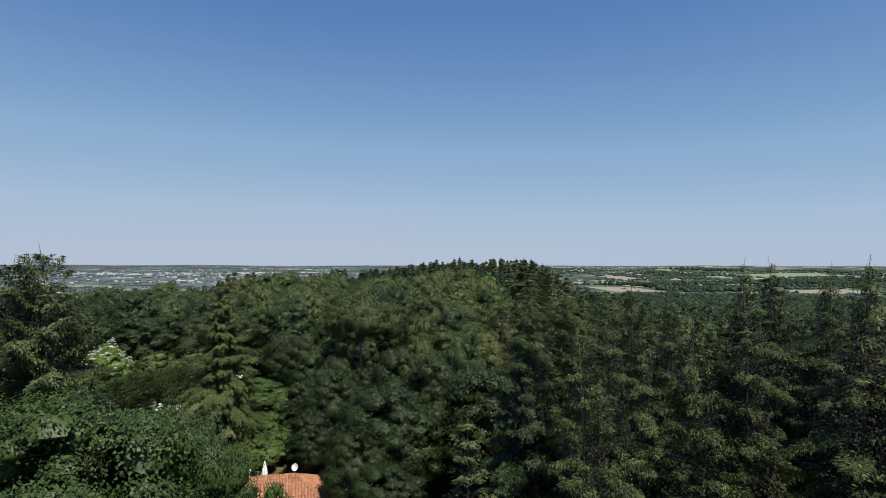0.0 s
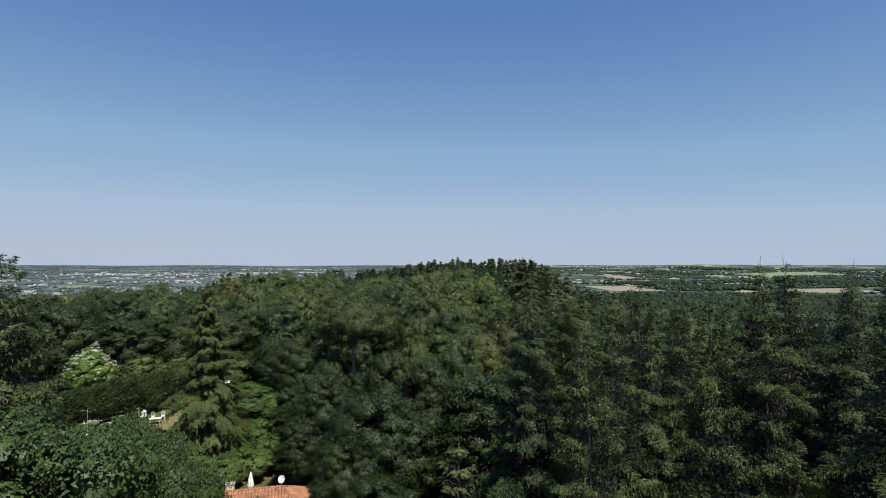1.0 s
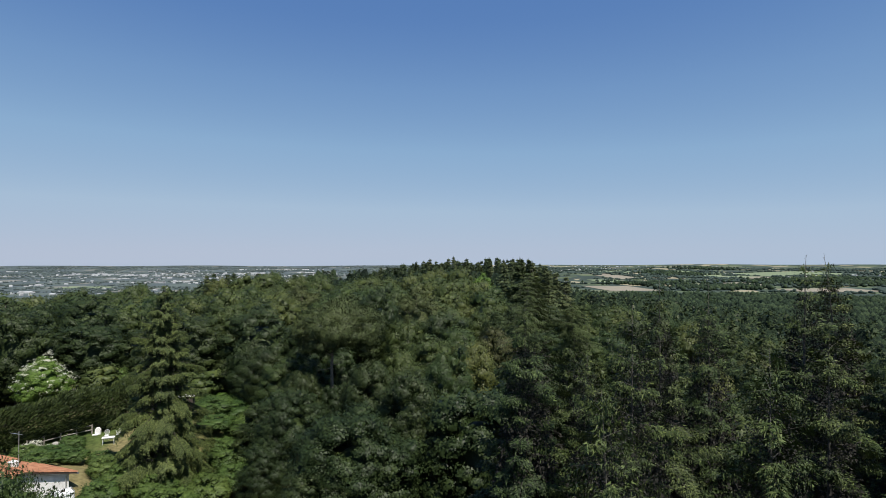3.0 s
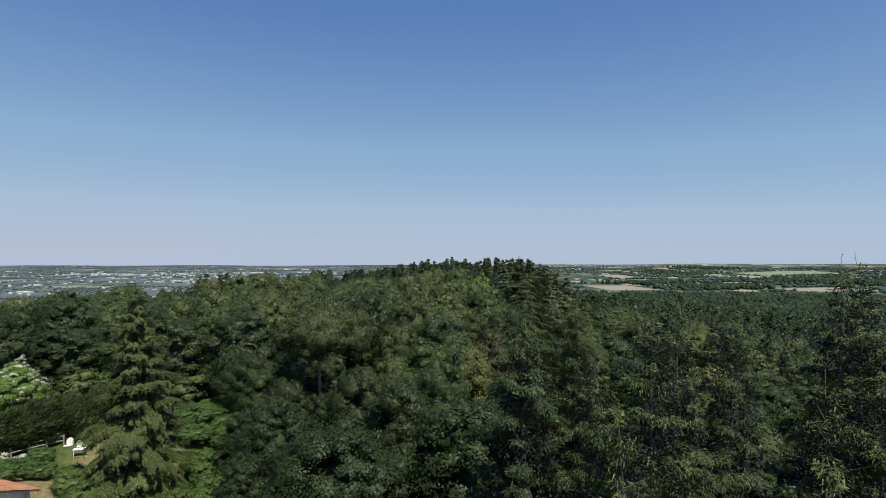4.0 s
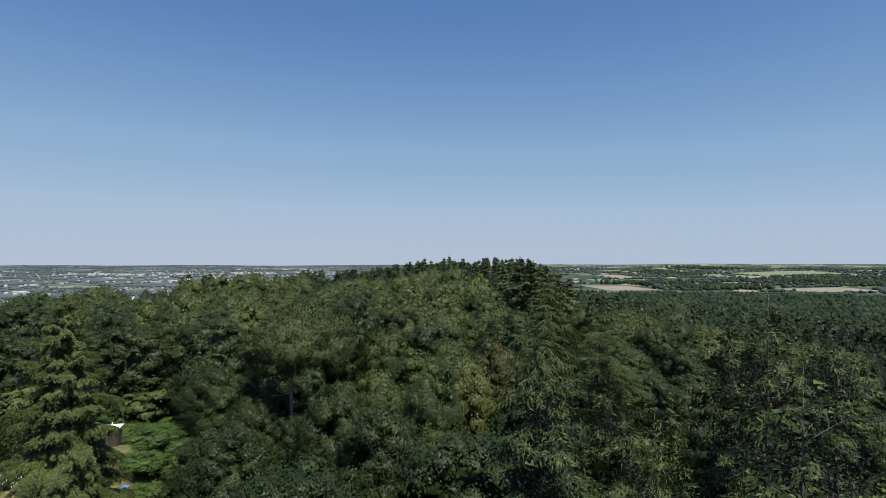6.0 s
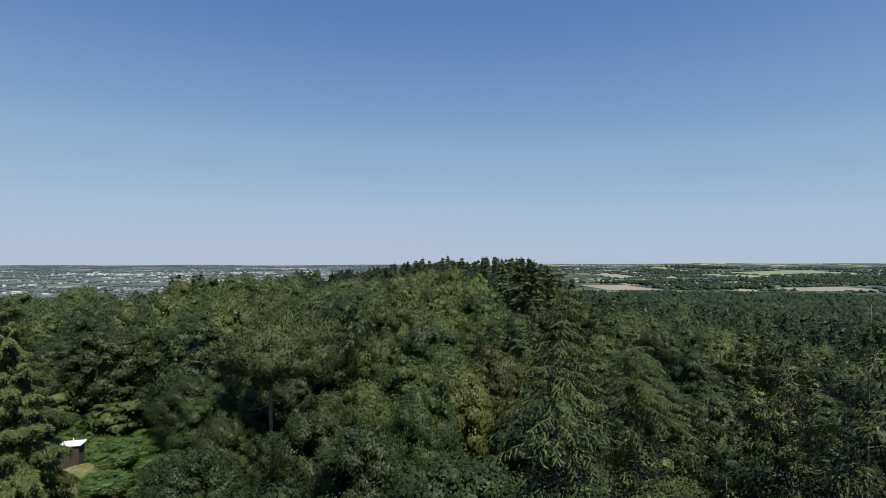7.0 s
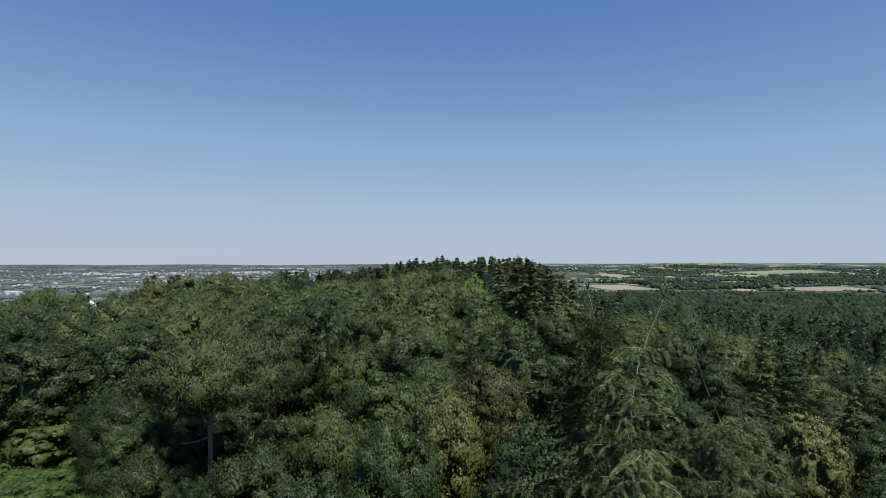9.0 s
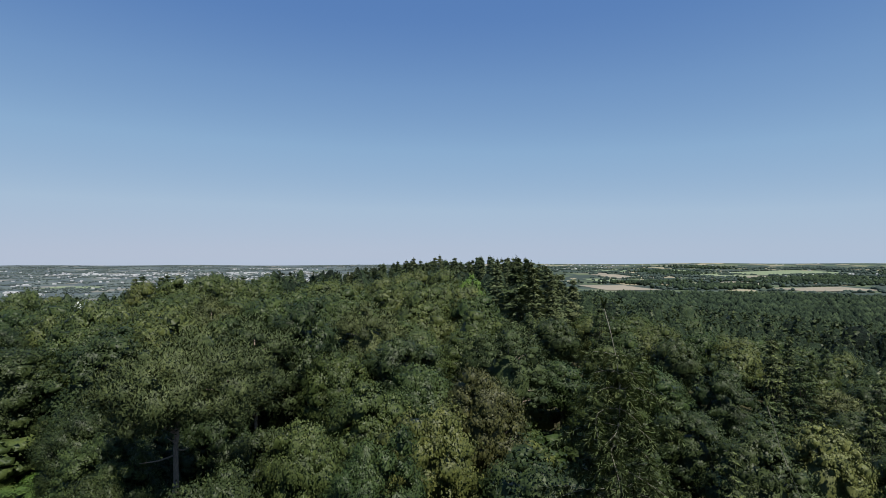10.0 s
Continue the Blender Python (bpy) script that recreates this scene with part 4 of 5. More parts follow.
def far_leaf_material(name, dark, mid, light, grain):
    """Crowns seen from afar: tone by tree and by clump, darker in the hollows of a coarse leafy relief."""
    m, n, l, b = material(name)
    geo = n.new("ShaderNodeNewGeometry")
    t = n.new("ShaderNodeTexNoise")
    t.inputs["Scale"].default_value, t.inputs["Detail"].default_value, t.inputs["Roughness"].default_value = grain, 4, 0.75
    l.new(geo.outputs["Position"], t.inputs["Vector"])
    a = n.new("ShaderNodeMath")
    a.operation, a.inputs[1].default_value = "MULTIPLY_ADD", 0.45
    l.new(geo.outputs["Random Per Island"], a.inputs[0])
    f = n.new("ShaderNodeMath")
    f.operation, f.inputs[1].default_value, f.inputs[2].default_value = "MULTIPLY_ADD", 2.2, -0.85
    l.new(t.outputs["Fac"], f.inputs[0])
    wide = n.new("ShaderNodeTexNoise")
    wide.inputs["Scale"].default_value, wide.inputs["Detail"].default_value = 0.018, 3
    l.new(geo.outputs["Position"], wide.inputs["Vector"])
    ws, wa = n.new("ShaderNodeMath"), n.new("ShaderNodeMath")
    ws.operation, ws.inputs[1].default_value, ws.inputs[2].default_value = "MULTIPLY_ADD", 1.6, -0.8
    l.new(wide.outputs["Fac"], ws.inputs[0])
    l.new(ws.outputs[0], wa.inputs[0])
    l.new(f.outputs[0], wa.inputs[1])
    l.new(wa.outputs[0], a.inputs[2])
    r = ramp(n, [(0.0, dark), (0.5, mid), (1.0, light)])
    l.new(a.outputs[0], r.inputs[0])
    l.new(r.outputs[0], b.inputs["Base Color"])
    b.inputs["Roughness"].default_value, b.inputs["Specular IOR Level"].default_value = 0.8, 0.1
    bp = n.new("ShaderNodeBump")
    bp.inputs["Strength"].default_value, bp.inputs["Distance"].default_value = 1.0, 1.2
    l.new(t.outputs["Fac"], bp.inputs["Height"])
    l.new(bp.outputs[0], b.inputs["Normal"])
    return m


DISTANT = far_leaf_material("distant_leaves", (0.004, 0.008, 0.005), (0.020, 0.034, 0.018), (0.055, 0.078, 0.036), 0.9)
# paler, bluer far trees: distance haze is put into these two leaf colours
HAZED_REMOTE = far_leaf_material("hazed_remote_leaves", (0.022, 0.034, 0.030), (0.040, 0.058, 0.048), (0.066, 0.090, 0.070), 0.25)
HAZED_SUBURB = far_leaf_material("hazed_suburb_leaves", (0.040, 0.056, 0.054), (0.068, 0.088, 0.082), (0.100, 0.122, 0.108), 0.25)
groups = []
for n, r0, r1, a0, a1, wide, tall, level in [(1700, 148, 270, -44, 44, 3.5, 11, 1), (1500, 255, 430, 4, 44, 4.6, 13, 2), (5600, 425, 1150, 6, 44, 4.6, 12, 1), (3600, 1100, 1640, 8, 44, 6.0, 12, 1), (600, 260, 400, -44, 4, 4.2, 10, 1)]:
    x, y = scatter(rng, n, r0, r1, a0, a1)
    if r0 == 148:
        ok = ~((x > -30) & (x < 46) & (y > 196) & (y < 232)) & ~((x > -82) & (x < -48) & (y < 156))
        x, y = x[ok], y[ok]
        n = len(x)
    groups.append((x, y, rng.uniform(0.65, 1.3, n) * tall, rng.uniform(0.55, 1.45, n) * wide, level))
small = [(groups[0][0], groups[0][1], groups[0][2] * 0.84, groups[0][3] * 0.78, 2)]
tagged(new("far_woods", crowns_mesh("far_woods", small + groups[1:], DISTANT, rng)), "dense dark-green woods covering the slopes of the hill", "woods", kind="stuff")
# leaves on the nearest of those crowns
x, y, tall, wide = (np.concatenate([groups[0][i], groups[1][i]]) for i in range(4))
k, n = len(x), 90
d = unit(rng.normal(size=(k, n, 3)))
d[:, :, 2] = np.abs(d[:, :, 2]) * 1.2 - 0.2
near = np.repeat([0.80, 1.0], [len(groups[0][0]), len(groups[1][0])])
wide, tall = wide * near, tall * (near + 0.05)
w = wide[:, None] * (1 - 0.38 * np.clip(d[:, :, 2], 0, 1)) * rng.uniform(0.9, 1.06, (k, n))
p = np.stack([x[:, None] + d[:, :, 0] * w, y[:, None] + d[:, :, 1] * w, height(x, y)[:, None] + (d[:, :, 2] * 0.58 + 0.45) * tall[:, None]], axis=2).reshape(-1, 3)
o = unit(d.reshape(-1, 3))
nr = unit(o + rng.normal(size=o.shape) * 0.5)
ln = rng.uniform(0.4, 0.9, k * n) * np.repeat(np.where(np.hypot(x, y) > 255, 1.6, 1.0), n)
tagged(new("far_wood_leaves", mesh_of("far_wood_leaves", blades(p, np.cross(nr, rng.normal(size=o.shape)), nr, ln, ln * 0.9, rng), SHADY, unit(o + rng.normal(size=o.shape) * 0.25))), "dark-green leaves of the nearest woods on the slope", "leaves", kind="stuff")
# mown and green fields on the plain: x, y of the middle, half width, half depth, turn
STUBBLE = rough_material("stubble", (0.17, 0.15, 0.105), (0.26, 0.225, 0.165), 0.02, bump=0.1)
MEADOW = rough_material("meadow", (0.12, 0.155, 0.075), (0.18, 0.215, 0.115), 0.02, bump=0.1)
for x, y, w, d, turn, mat in [
    (1145, 1684, 110, 81, 0.06, STUBBLE),
    (600, 1900, 84, 150, 0.06, STUBBLE),
    (827, 2641, 62, 165, 0.06, STUBBLE),
    (831, 2974, 31, 144, 0.06, STUBBLE),
    (1395, 2498, 83, 180, 0.06, STUBBLE),
    (1097, 2045, 39, 97, 0.06, STUBBLE),
    (1387, 2962, 60, 364, 0.06, MEADOW),
    (1308, 2663, 60, 200, 0.06, MEADOW),
    (1707, 2816, 200, 202, 0.06, MEADOW),
    (1000, 3300, 110, 150, 0.06, MEADOW),
    (700, 2350, 60, 120, 0.06, MEADOW),
    (-1177, 1908, 80, 50, 0.06, MEADOW),
]:
    g = np.linspace(-1, 1, 9)
    u, v = np.meshgrid(g * w, g * d)
    xs, ys = x + u * math.cos(turn) - v * math.sin(turn), y + u * math.sin(turn) + v * math.cos(turn)
    zs = height(xs, ys) + 1.2
    me = bpy.data.meshes.new("field")
    me.from_pydata(list(zip(xs.ravel().tolist(), ys.ravel().tolist(), zs.ravel().tolist())), [], [(i * 9 + j, i * 9 + j + 1, i * 9 + j + 10, i * 9 + j + 9) for i in range(8) for j in range(8)])
    me.materials.append(mat)
    tagged(new("field", me), "open field among hedgerows on the plain", "field", kind="structure")
# hedgerows and copses on the plain, thickest round the fields to the east, and smaller ones between the streets to the west
groups, streets = [], []


def clear(x, y):
    """Whether a tree at x, y stands off the open fields."""
    return not any(abs(x - a) < w and abs(y - b) < d for a, b, w, d in OPEN)


OPEN = [(1145, 1684, 118, 90), (593, 1907, 110, 245), (827, 2641, 66, 160), (1395, 2498, 85, 180), (1097, 2045, 42, 100), (1707, 2816, 200, 200), (1308, 2663, 60, 180)]
for k in range(760):
    west = k % 2 == 0
    x, y = scatter(rng, 1, 1700, 4900 if west else 4700, *((-44, -2) if west else (-4, 44)))
    a, L = rng.normal() * 0.3 + (0.1 if rng.uniform() < 0.75 else 1.4), rng.uniform(60, 380)
    n = int(L / 9)
    v = rng.uniform(-0.5, 0.5, n) * L
    w = rng.normal(size=n) * (5 if rng.uniform() < 0.7 else 30)
    xs, ys = x + np.cos(a) * v - np.sin(a) * w, y + np.sin(a) * v + np.cos(a) * w
    ok = np.array([math.hypot(p, q) < (4750 if west else 4150) and clear(p, q) for p, q in zip(xs, ys)])
    (streets if west else groups).append((xs[ok], ys[ok], rng.uniform(3, 6, ok.sum()) * (1 if west else 1.65), rng.uniform(3, 6, ok.sum()) * (1 if west else 1.65), 1))
tagged(new("hedgerows", crowns_mesh("hedgerows", groups, HAZED_REMOTE, rng)), "dark hedgerows and copses between fields on the plain", "hedgerows", kind="stuff")
tagged(new("street_trees", crowns_mesh("street_trees", streets, HAZED_SUBURB, rng)), "rows of small haze-greyed trees among the streets of the plain", "trees", kind="stuff")
# woods on the plain: middle, half width, half depth, trees
woods = []
for cx, cy, w, d, n in [(1330, 2080, 230, 190, 520), (1209, 2961, 125, 330, 320), (1672, 3600, 150, 260, 240), (569, 1985, 34, 60, 60), (900, 1880, 150, 110, 420), (1420, 1860, 160, 60, 200), (780, 2150, 130, 90, 240), (2050, 2350, 160, 200, 260), (1560, 2250, 90, 90, 160)]:
    xs, ys = cx + rng.normal(size=n) * w * 0.55, cy + rng.normal(size=n) * d * 0.5
    ok = np.array([clear(p, q) for p, q in zip(xs, ys)])
    woods.append((xs[ok], ys[ok], rng.uniform(9, 16, ok.sum()), rng.uniform(5, 9, ok.sum()), 1))
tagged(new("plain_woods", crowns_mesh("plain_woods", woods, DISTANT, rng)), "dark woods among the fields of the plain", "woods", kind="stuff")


def far_town():
    """Pale sheds and houses of the plain, huddled in streets and estates."""
    walls = []
    for k in range(60):
        if k < 48:
            r = (3900, 3450, 3250, 2900, 2550, 2450, 2080, 3350)[k % 8] * rng.uniform(0.97, 1.03)
            cx, cy = scatter(rng, 1, r, r + 10, -44, -6)
        else:
            cx, cy = scatter(rng, 1, 2900, 4600, 4, 44)
        wide, deep = rng.uniform(60, 300), rng.uniform(10, 40)
        for i in range(int(rng.uniform(5, 20 if k < 48 else 44))):
            x, y = float(cx[0]) + rng.normal() * wide, float(cy[0]) + rng.normal() * deep
            big = rng.uniform() < 0.14 and k < 48
            w, d, h = (rng.uniform(18, 44), rng.uniform(8, 16), rng.uniform(3, 5)) if big else (rng.uniform(6, 12), rng.uniform(6, 10), rng.uniform(3, 5))
            z, a = ground_z(x, y) - 0.5, rng.uniform(-0.4, 0.4)
            if math.hypot(x, y) > 4800 or not clear(x, y):
                continue
            ex, ey = np.array([math.cos(a), math.sin(a), 0]) * w / 2, np.array([-math.sin(a), math.cos(a), 0]) * d / 2
            c, up = np.array([x, y, z]), np.array([0, 0, h])
            f = [c - ex - ey, c + ex - ey, c + ex + ey, c - ex + ey]
            for i in range(4):
                j = (i + 1) % 4
                walls.append([f[i], f[j], f[j] + up, f[i] + up])
            rg = c + up * 1.3
            walls += [[f[0] + up, f[1] + up, rg + ex, rg - ex], [f[2] + up, f[3] + up, rg - ex, rg + ex]]
    return np.array(walls)


PALE = rough_material("pale_render_and_roofing", (0.20, 0.20, 0.205), (0.56, 0.56, 0.56), 0.012, bump=0.0)
me = mesh_of("town", far_town(), PALE)
tagged(new("town", me), "pale houses and sheds of a spread-out town on the plain", "town", kind="stuff")


# ---- houses and garden ----
def tile_material():
    m, n, l, b = material("terracotta")
    geo, co, t1 = n.new("ShaderNodeNewGeometry"), n.new("ShaderNodeNewGeometry"), n.new("ShaderNodeTexNoise")
    t1.inputs["Scale"].default_value, t1.inputs["Detail"].default_value = 1.2, 6
    l.new(co.outputs["Position"], t1.inputs["Vector"])
    mm = n.new("ShaderNodeMath")
    mm.operation, mm.inputs[1].default_value = "MULTIPLY_ADD", 0.4
    l.new(geo.outputs["Random Per Island"], mm.inputs[0])
    sc = n.new("ShaderNodeMath")
    sc.operation, sc.inputs[1].default_value = "MULTIPLY", 0.7
    l.new(t1.outputs["Fac"], sc.inputs[0])
    l.new(sc.outputs[0], mm.inputs[2])
    r = ramp(n, [(0.2, (0.15, 0.070, 0.042)), (0.5, (0.30, 0.125, 0.062)), (0.85, (0.40, 0.20, 0.11))])
    l.new(mm.outputs[0], r.inputs[0])
    l.new(r.outputs[0], b.inputs["Base Color"])
    b.inputs["Roughness"].default_value = 0.85
    return m


TILE = tile_material()
PLASTER = rough_material("white_plaster", (0.62, 0.60, 0.57), (0.80, 0.79, 0.77), 0.9, bump=0.15)
WHITEPAINT = rough_material("white_paint", (0.68, 0.68, 0.66), (0.82, 0.82, 0.80), 2.0, rough=0.5, bump=0.05)
STONE = rough_material("grey_stone", (0.20, 0.19, 0.17), (0.38, 0.36, 0.33), 2.0, bump=0.5)
PLANK = rough_material("grey_wood", (0.16, 0.14, 0.12), (0.34, 0.31, 0.27), 3.0, stretch=(1, 1, 4), bump=0.4)
DARKWOOD = rough_material("dark_wood", (0.03, 0.022, 0.018), (0.07, 0.05, 0.04), 3.0, bump=0.4)
STEEL = rough_material("galvanised_steel", (0.42, 0.43, 0.45), (0.60, 0.61, 0.63), 4.0, rough=0.4, bump=0.05, metal=0.8)
PLASTIC = rough_material("milky_plastic", (0.62, 0.64, 0.64), (0.74, 0.76, 0.76), 3.0, rough=0.45, bump=0.05)
CLOTH_W = rough_material("white_canvas", (0.70, 0.69, 0.66), (0.82, 0.81, 0.79), 5.0, bump=0.2)
CLOTH_R = rough_material("faded_salmon_canvas", (0.52, 0.26, 0.18), (0.66, 0.38, 0.28), 5.0, bump=0.2)
OCHRE = rough_material("pale_yellow_plaster", (0.56, 0.47, 0.26), (0.70, 0.62, 0.40), 3.0, bump=0.2)
BLUE = rough_material("blue_tarpaulin", (0.04, 0.14, 0.45), (0.08, 0.22, 0.60), 3.0, rough=0.5, bump=0.4)


def block(w, d, h, bevel=0.02, at=(0, 0, 0)):
    """A bevelled block standing on z = 0 of its own, w by d by h."""
    bm = bmesh.new()
    bmesh.ops.create_cube(bm, size=1.0, matrix=Matrix.Translation((at[0], at[1], at[2] + h / 2)) @ Matrix.Diagonal((w, d, h, 1)))
    if bevel:
        bmesh.ops.bevel(bm, geom=bm.edges[:], offset=bevel, segments=2, affect="EDGES")
    return bm


def rod(a, b, r, sides=8):
    v, f = tube([a, b], [r, r], sides)
    bm = bmesh.new()
    pts = [bm.verts.new(p) for p in v]
    for q in f:
        bm.faces.new([pts[i] for i in q])
    bm.faces.new([pts[i] for i in range(sides - 1, -1, -1)])
    return bm


def tiled(corner, along, up, wide_top, rows, cols, rng, skew=(0, 0)):
    """Barrel tiles on a slope: from an eave corner, along the eave, up to the ridge; skew: how far each end of the ridge is set in (hips)."""
    c, al, u = (np.array(v, float) for v in (corner, along, up))
    nrm = unit(np.cross(al, u))
    if nrm[2] < 0:
        nrm = -nrm
    W, L = np.linalg.norm(al), np.linalg.norm(u)
    ea, eu = al / W, u / L
    n_c, n_r = int(W / cols), int(L / rows)
    out = []
    for i in range(n_c):
        for j in range(n_r):
            f = (j + 0.5) / n_r
            s0 = (i + 0.5) * W / n_c
            if s0 < skew[0] * f or s0 > W - skew[1] * f:
                continue
            o = c + ea * (s0 + rng.normal() * 0.004) + eu * (j * L / n_r - 0.02) + nrm * 0.02
            w = W / n_c * 0.56
            prof = [(-w, 0.0), (-0.6 * w, 0.055), (0, 0.08), (0.6 * w, 0.055), (w, 0.0)]
            ln = eu * (L / n_r * 1.12)
            for (x0, z0), (x1, z1) in zip(prof[:-1], prof[1:]):
                lo, hi = nrm * 0.03, nrm * 0.0
                out.append([o + ea * x0 + nrm * z0 + lo, o + ea * x1 + nrm * z1 + lo, o + ea * x1 * 0.85 + nrm * z1 * 0.85 + ln + hi, o + ea * x0 * 0.85 + nrm * z0 * 0.85 + ln + hi])
    return np.array(out)


def prism(points, faces):
    bm = bmesh.new()
    v = [bm.verts.new(p) for p in points]
    for f in faces:
        bm.faces.new([v[i] for i in f])
    bmesh.ops.recalc_face_normals(bm, faces=bm.faces[:])
    return bm


def gable_house():
    """White house with a low tiled roof; x runs along the ridge away from the gable, y across it."""
    turn = math.atan2(0.39, -0.92)
    ox, oy, zb = -27.0, 47.0, -1.0
    ob = thing("house", Matrix.LocRotScale((ox, oy, zb), Euler((0, 0, turn)), None), "white plastered house with a low terracotta-tiled gable roof", "house")
    half, length, eave, ridge = 3.4, 12.0, 5.85, 6.95
    pts = [(x, y, z) for x in (0, length) for y, z in ((-half, 0), (half, 0), (half, eave), (0, ridge - 0.06), (-half, eave))]
    faces = [(0, 1, 2, 3, 4), (9, 8, 7, 6, 5), (0, 5, 6, 1), (1, 6, 7, 2), (4, 9, 5, 0), (2, 7, 8, 3), (3, 8, 9, 4)]
    part("wall", prism(pts, faces), PLASTER, ob)
    roof = part("roof", mesh_of("roof", np.concatenate([
        tiled((-0.35, sg * (half + 0.4), eave - 0.13), (length + 0.7, 0, 0), (0, -sg * (half + 0.4), ridge - eave + 0.15), 0, 0.36, 0.24, rng) for sg in (-1, 1)]), TILE), None, ob, "weathered terracotta barrel tiles")
    for sg in (-1, 1):
        e = half + 0.4
        part("roof_deck", prism([(x, y, z) for x in (-0.33, length + 0.33) for y, z in ((sg * e, eave - 0.22), (sg * e, eave - 0.12), (0, ridge + 0.02), (0, ridge - 0.10))], [(0, 1, 2, 3), (7, 6, 5, 4), (0, 4, 5, 1), (1, 5, 6, 2), (2, 6, 7, 3), (3, 7, 4, 0)]), DARKWOOD, ob)
    part("ridge_tiles", tubes_mesh("ridge_tiles", [tube([(-0.35 + 0.42 * k, 0, ridge + 0.06), (-0.35 + 0.42 * (k + 1), 0, ridge + 0.045)], [0.12, 0.10], 8) for k in range(30)], TILE), None, ob)
    ch = part("chimney", block(0.5, 0.42, 0.72, 0.02, (2.0, -0.8, ridge - 0.55)), PLASTER, ob, "white plastered chimney")
    part("chimney_cap", block(0.56, 0.48, 0.06, 0.02, (2.0, -0.8, ridge + 0.17)), PLASTER, ch)
    part("mast", rod((2.4, -1.4, ridge - 0.4), (2.4, -1.4, ridge + 2.1), 0.025), STEEL, ob)
    for k in range(4):
        part("aerial_rod", rod((2.4 - 0.45, -1.4 + 0.1 * k, ridge + 1.9 + 0.04 * k), (2.4 + 0.45, -1.4 + 0.1 * k, ridge + 1.9 + 0.04 * k), 0.012, 5), STEEL, ob)
    for sg in (-1, 1):
        part("gutter", rod((-0.35, sg * (half + 0.46), eave - 0.2), (length + 0.35, sg * (half + 0.46), eave - 0.24), 0.07), STEEL, ob)
    part("downpipe", rod((-0.07, -half + 0.25, 3.2), (-0.07, -half + 0.25, eave - 0.2), 0.045), STEEL, ob)
    part("pipe", rod((-0.07, 1.6, 4.15), (-0.07, -half + 0.4, 4.5), 0.05), STEEL, ob, "slanting grey pipe on the gable wall")
    return ob


gable_house()


def water_tank():
    """Caged white plastic container beside the gable."""
    x, y = -24.9, 48.35
    z = 3.15
    ob = thing("water_tank", Matrix.LocRotScale((x, y, z), Euler((0, 0, 0.75)), None), "white plastic water tank in a steel cage by the house", "water tank")
    part("plinth", block(1.3, 1.1, 1.6, 0.03, (0, 0, -1.6)), STONE, ob)
    part("pallet", block(1.2, 1.0, 0.12, 0.02), DARKWOOD, ob)
    tank = part("tank", block(1.12, 0.92, 0.86, 0.07, (0, 0, 0.12)), PLASTIC, ob)
    part("cap", rod((0, 0, 0.97), (0, 0, 1.05), 0.12, 14), DARKWOOD, tank)
    w, d = 0.59, 0.49
    for zc in (0.16, 0.38, 0.60, 0.82, 0.99):
        for a, b in (((-w, -d), (w, -d)), ((w, -d), (w, d)), ((w, d), (-w, d)), ((-w, d), (-w, -d))):
            part("bar", rod((*a, zc), (*b, zc), 0.014, 6), STEEL, ob)
    for k in range(6):
        for sg in (-1, 1):
            xx = -w + 2 * w * k / 5
            part("bar", rod((xx, sg * d, 0.12), (xx, sg * d, 0.99), 0.012, 6), STEEL, ob)
            if 0 < k < 5:
                yy = -d + 2 * d * k / 5
                part("bar", rod((sg * w, yy, 0.12), (sg * w, yy, 0.99), 0.012, 6), STEEL, ob)
    return ob


water_tank()


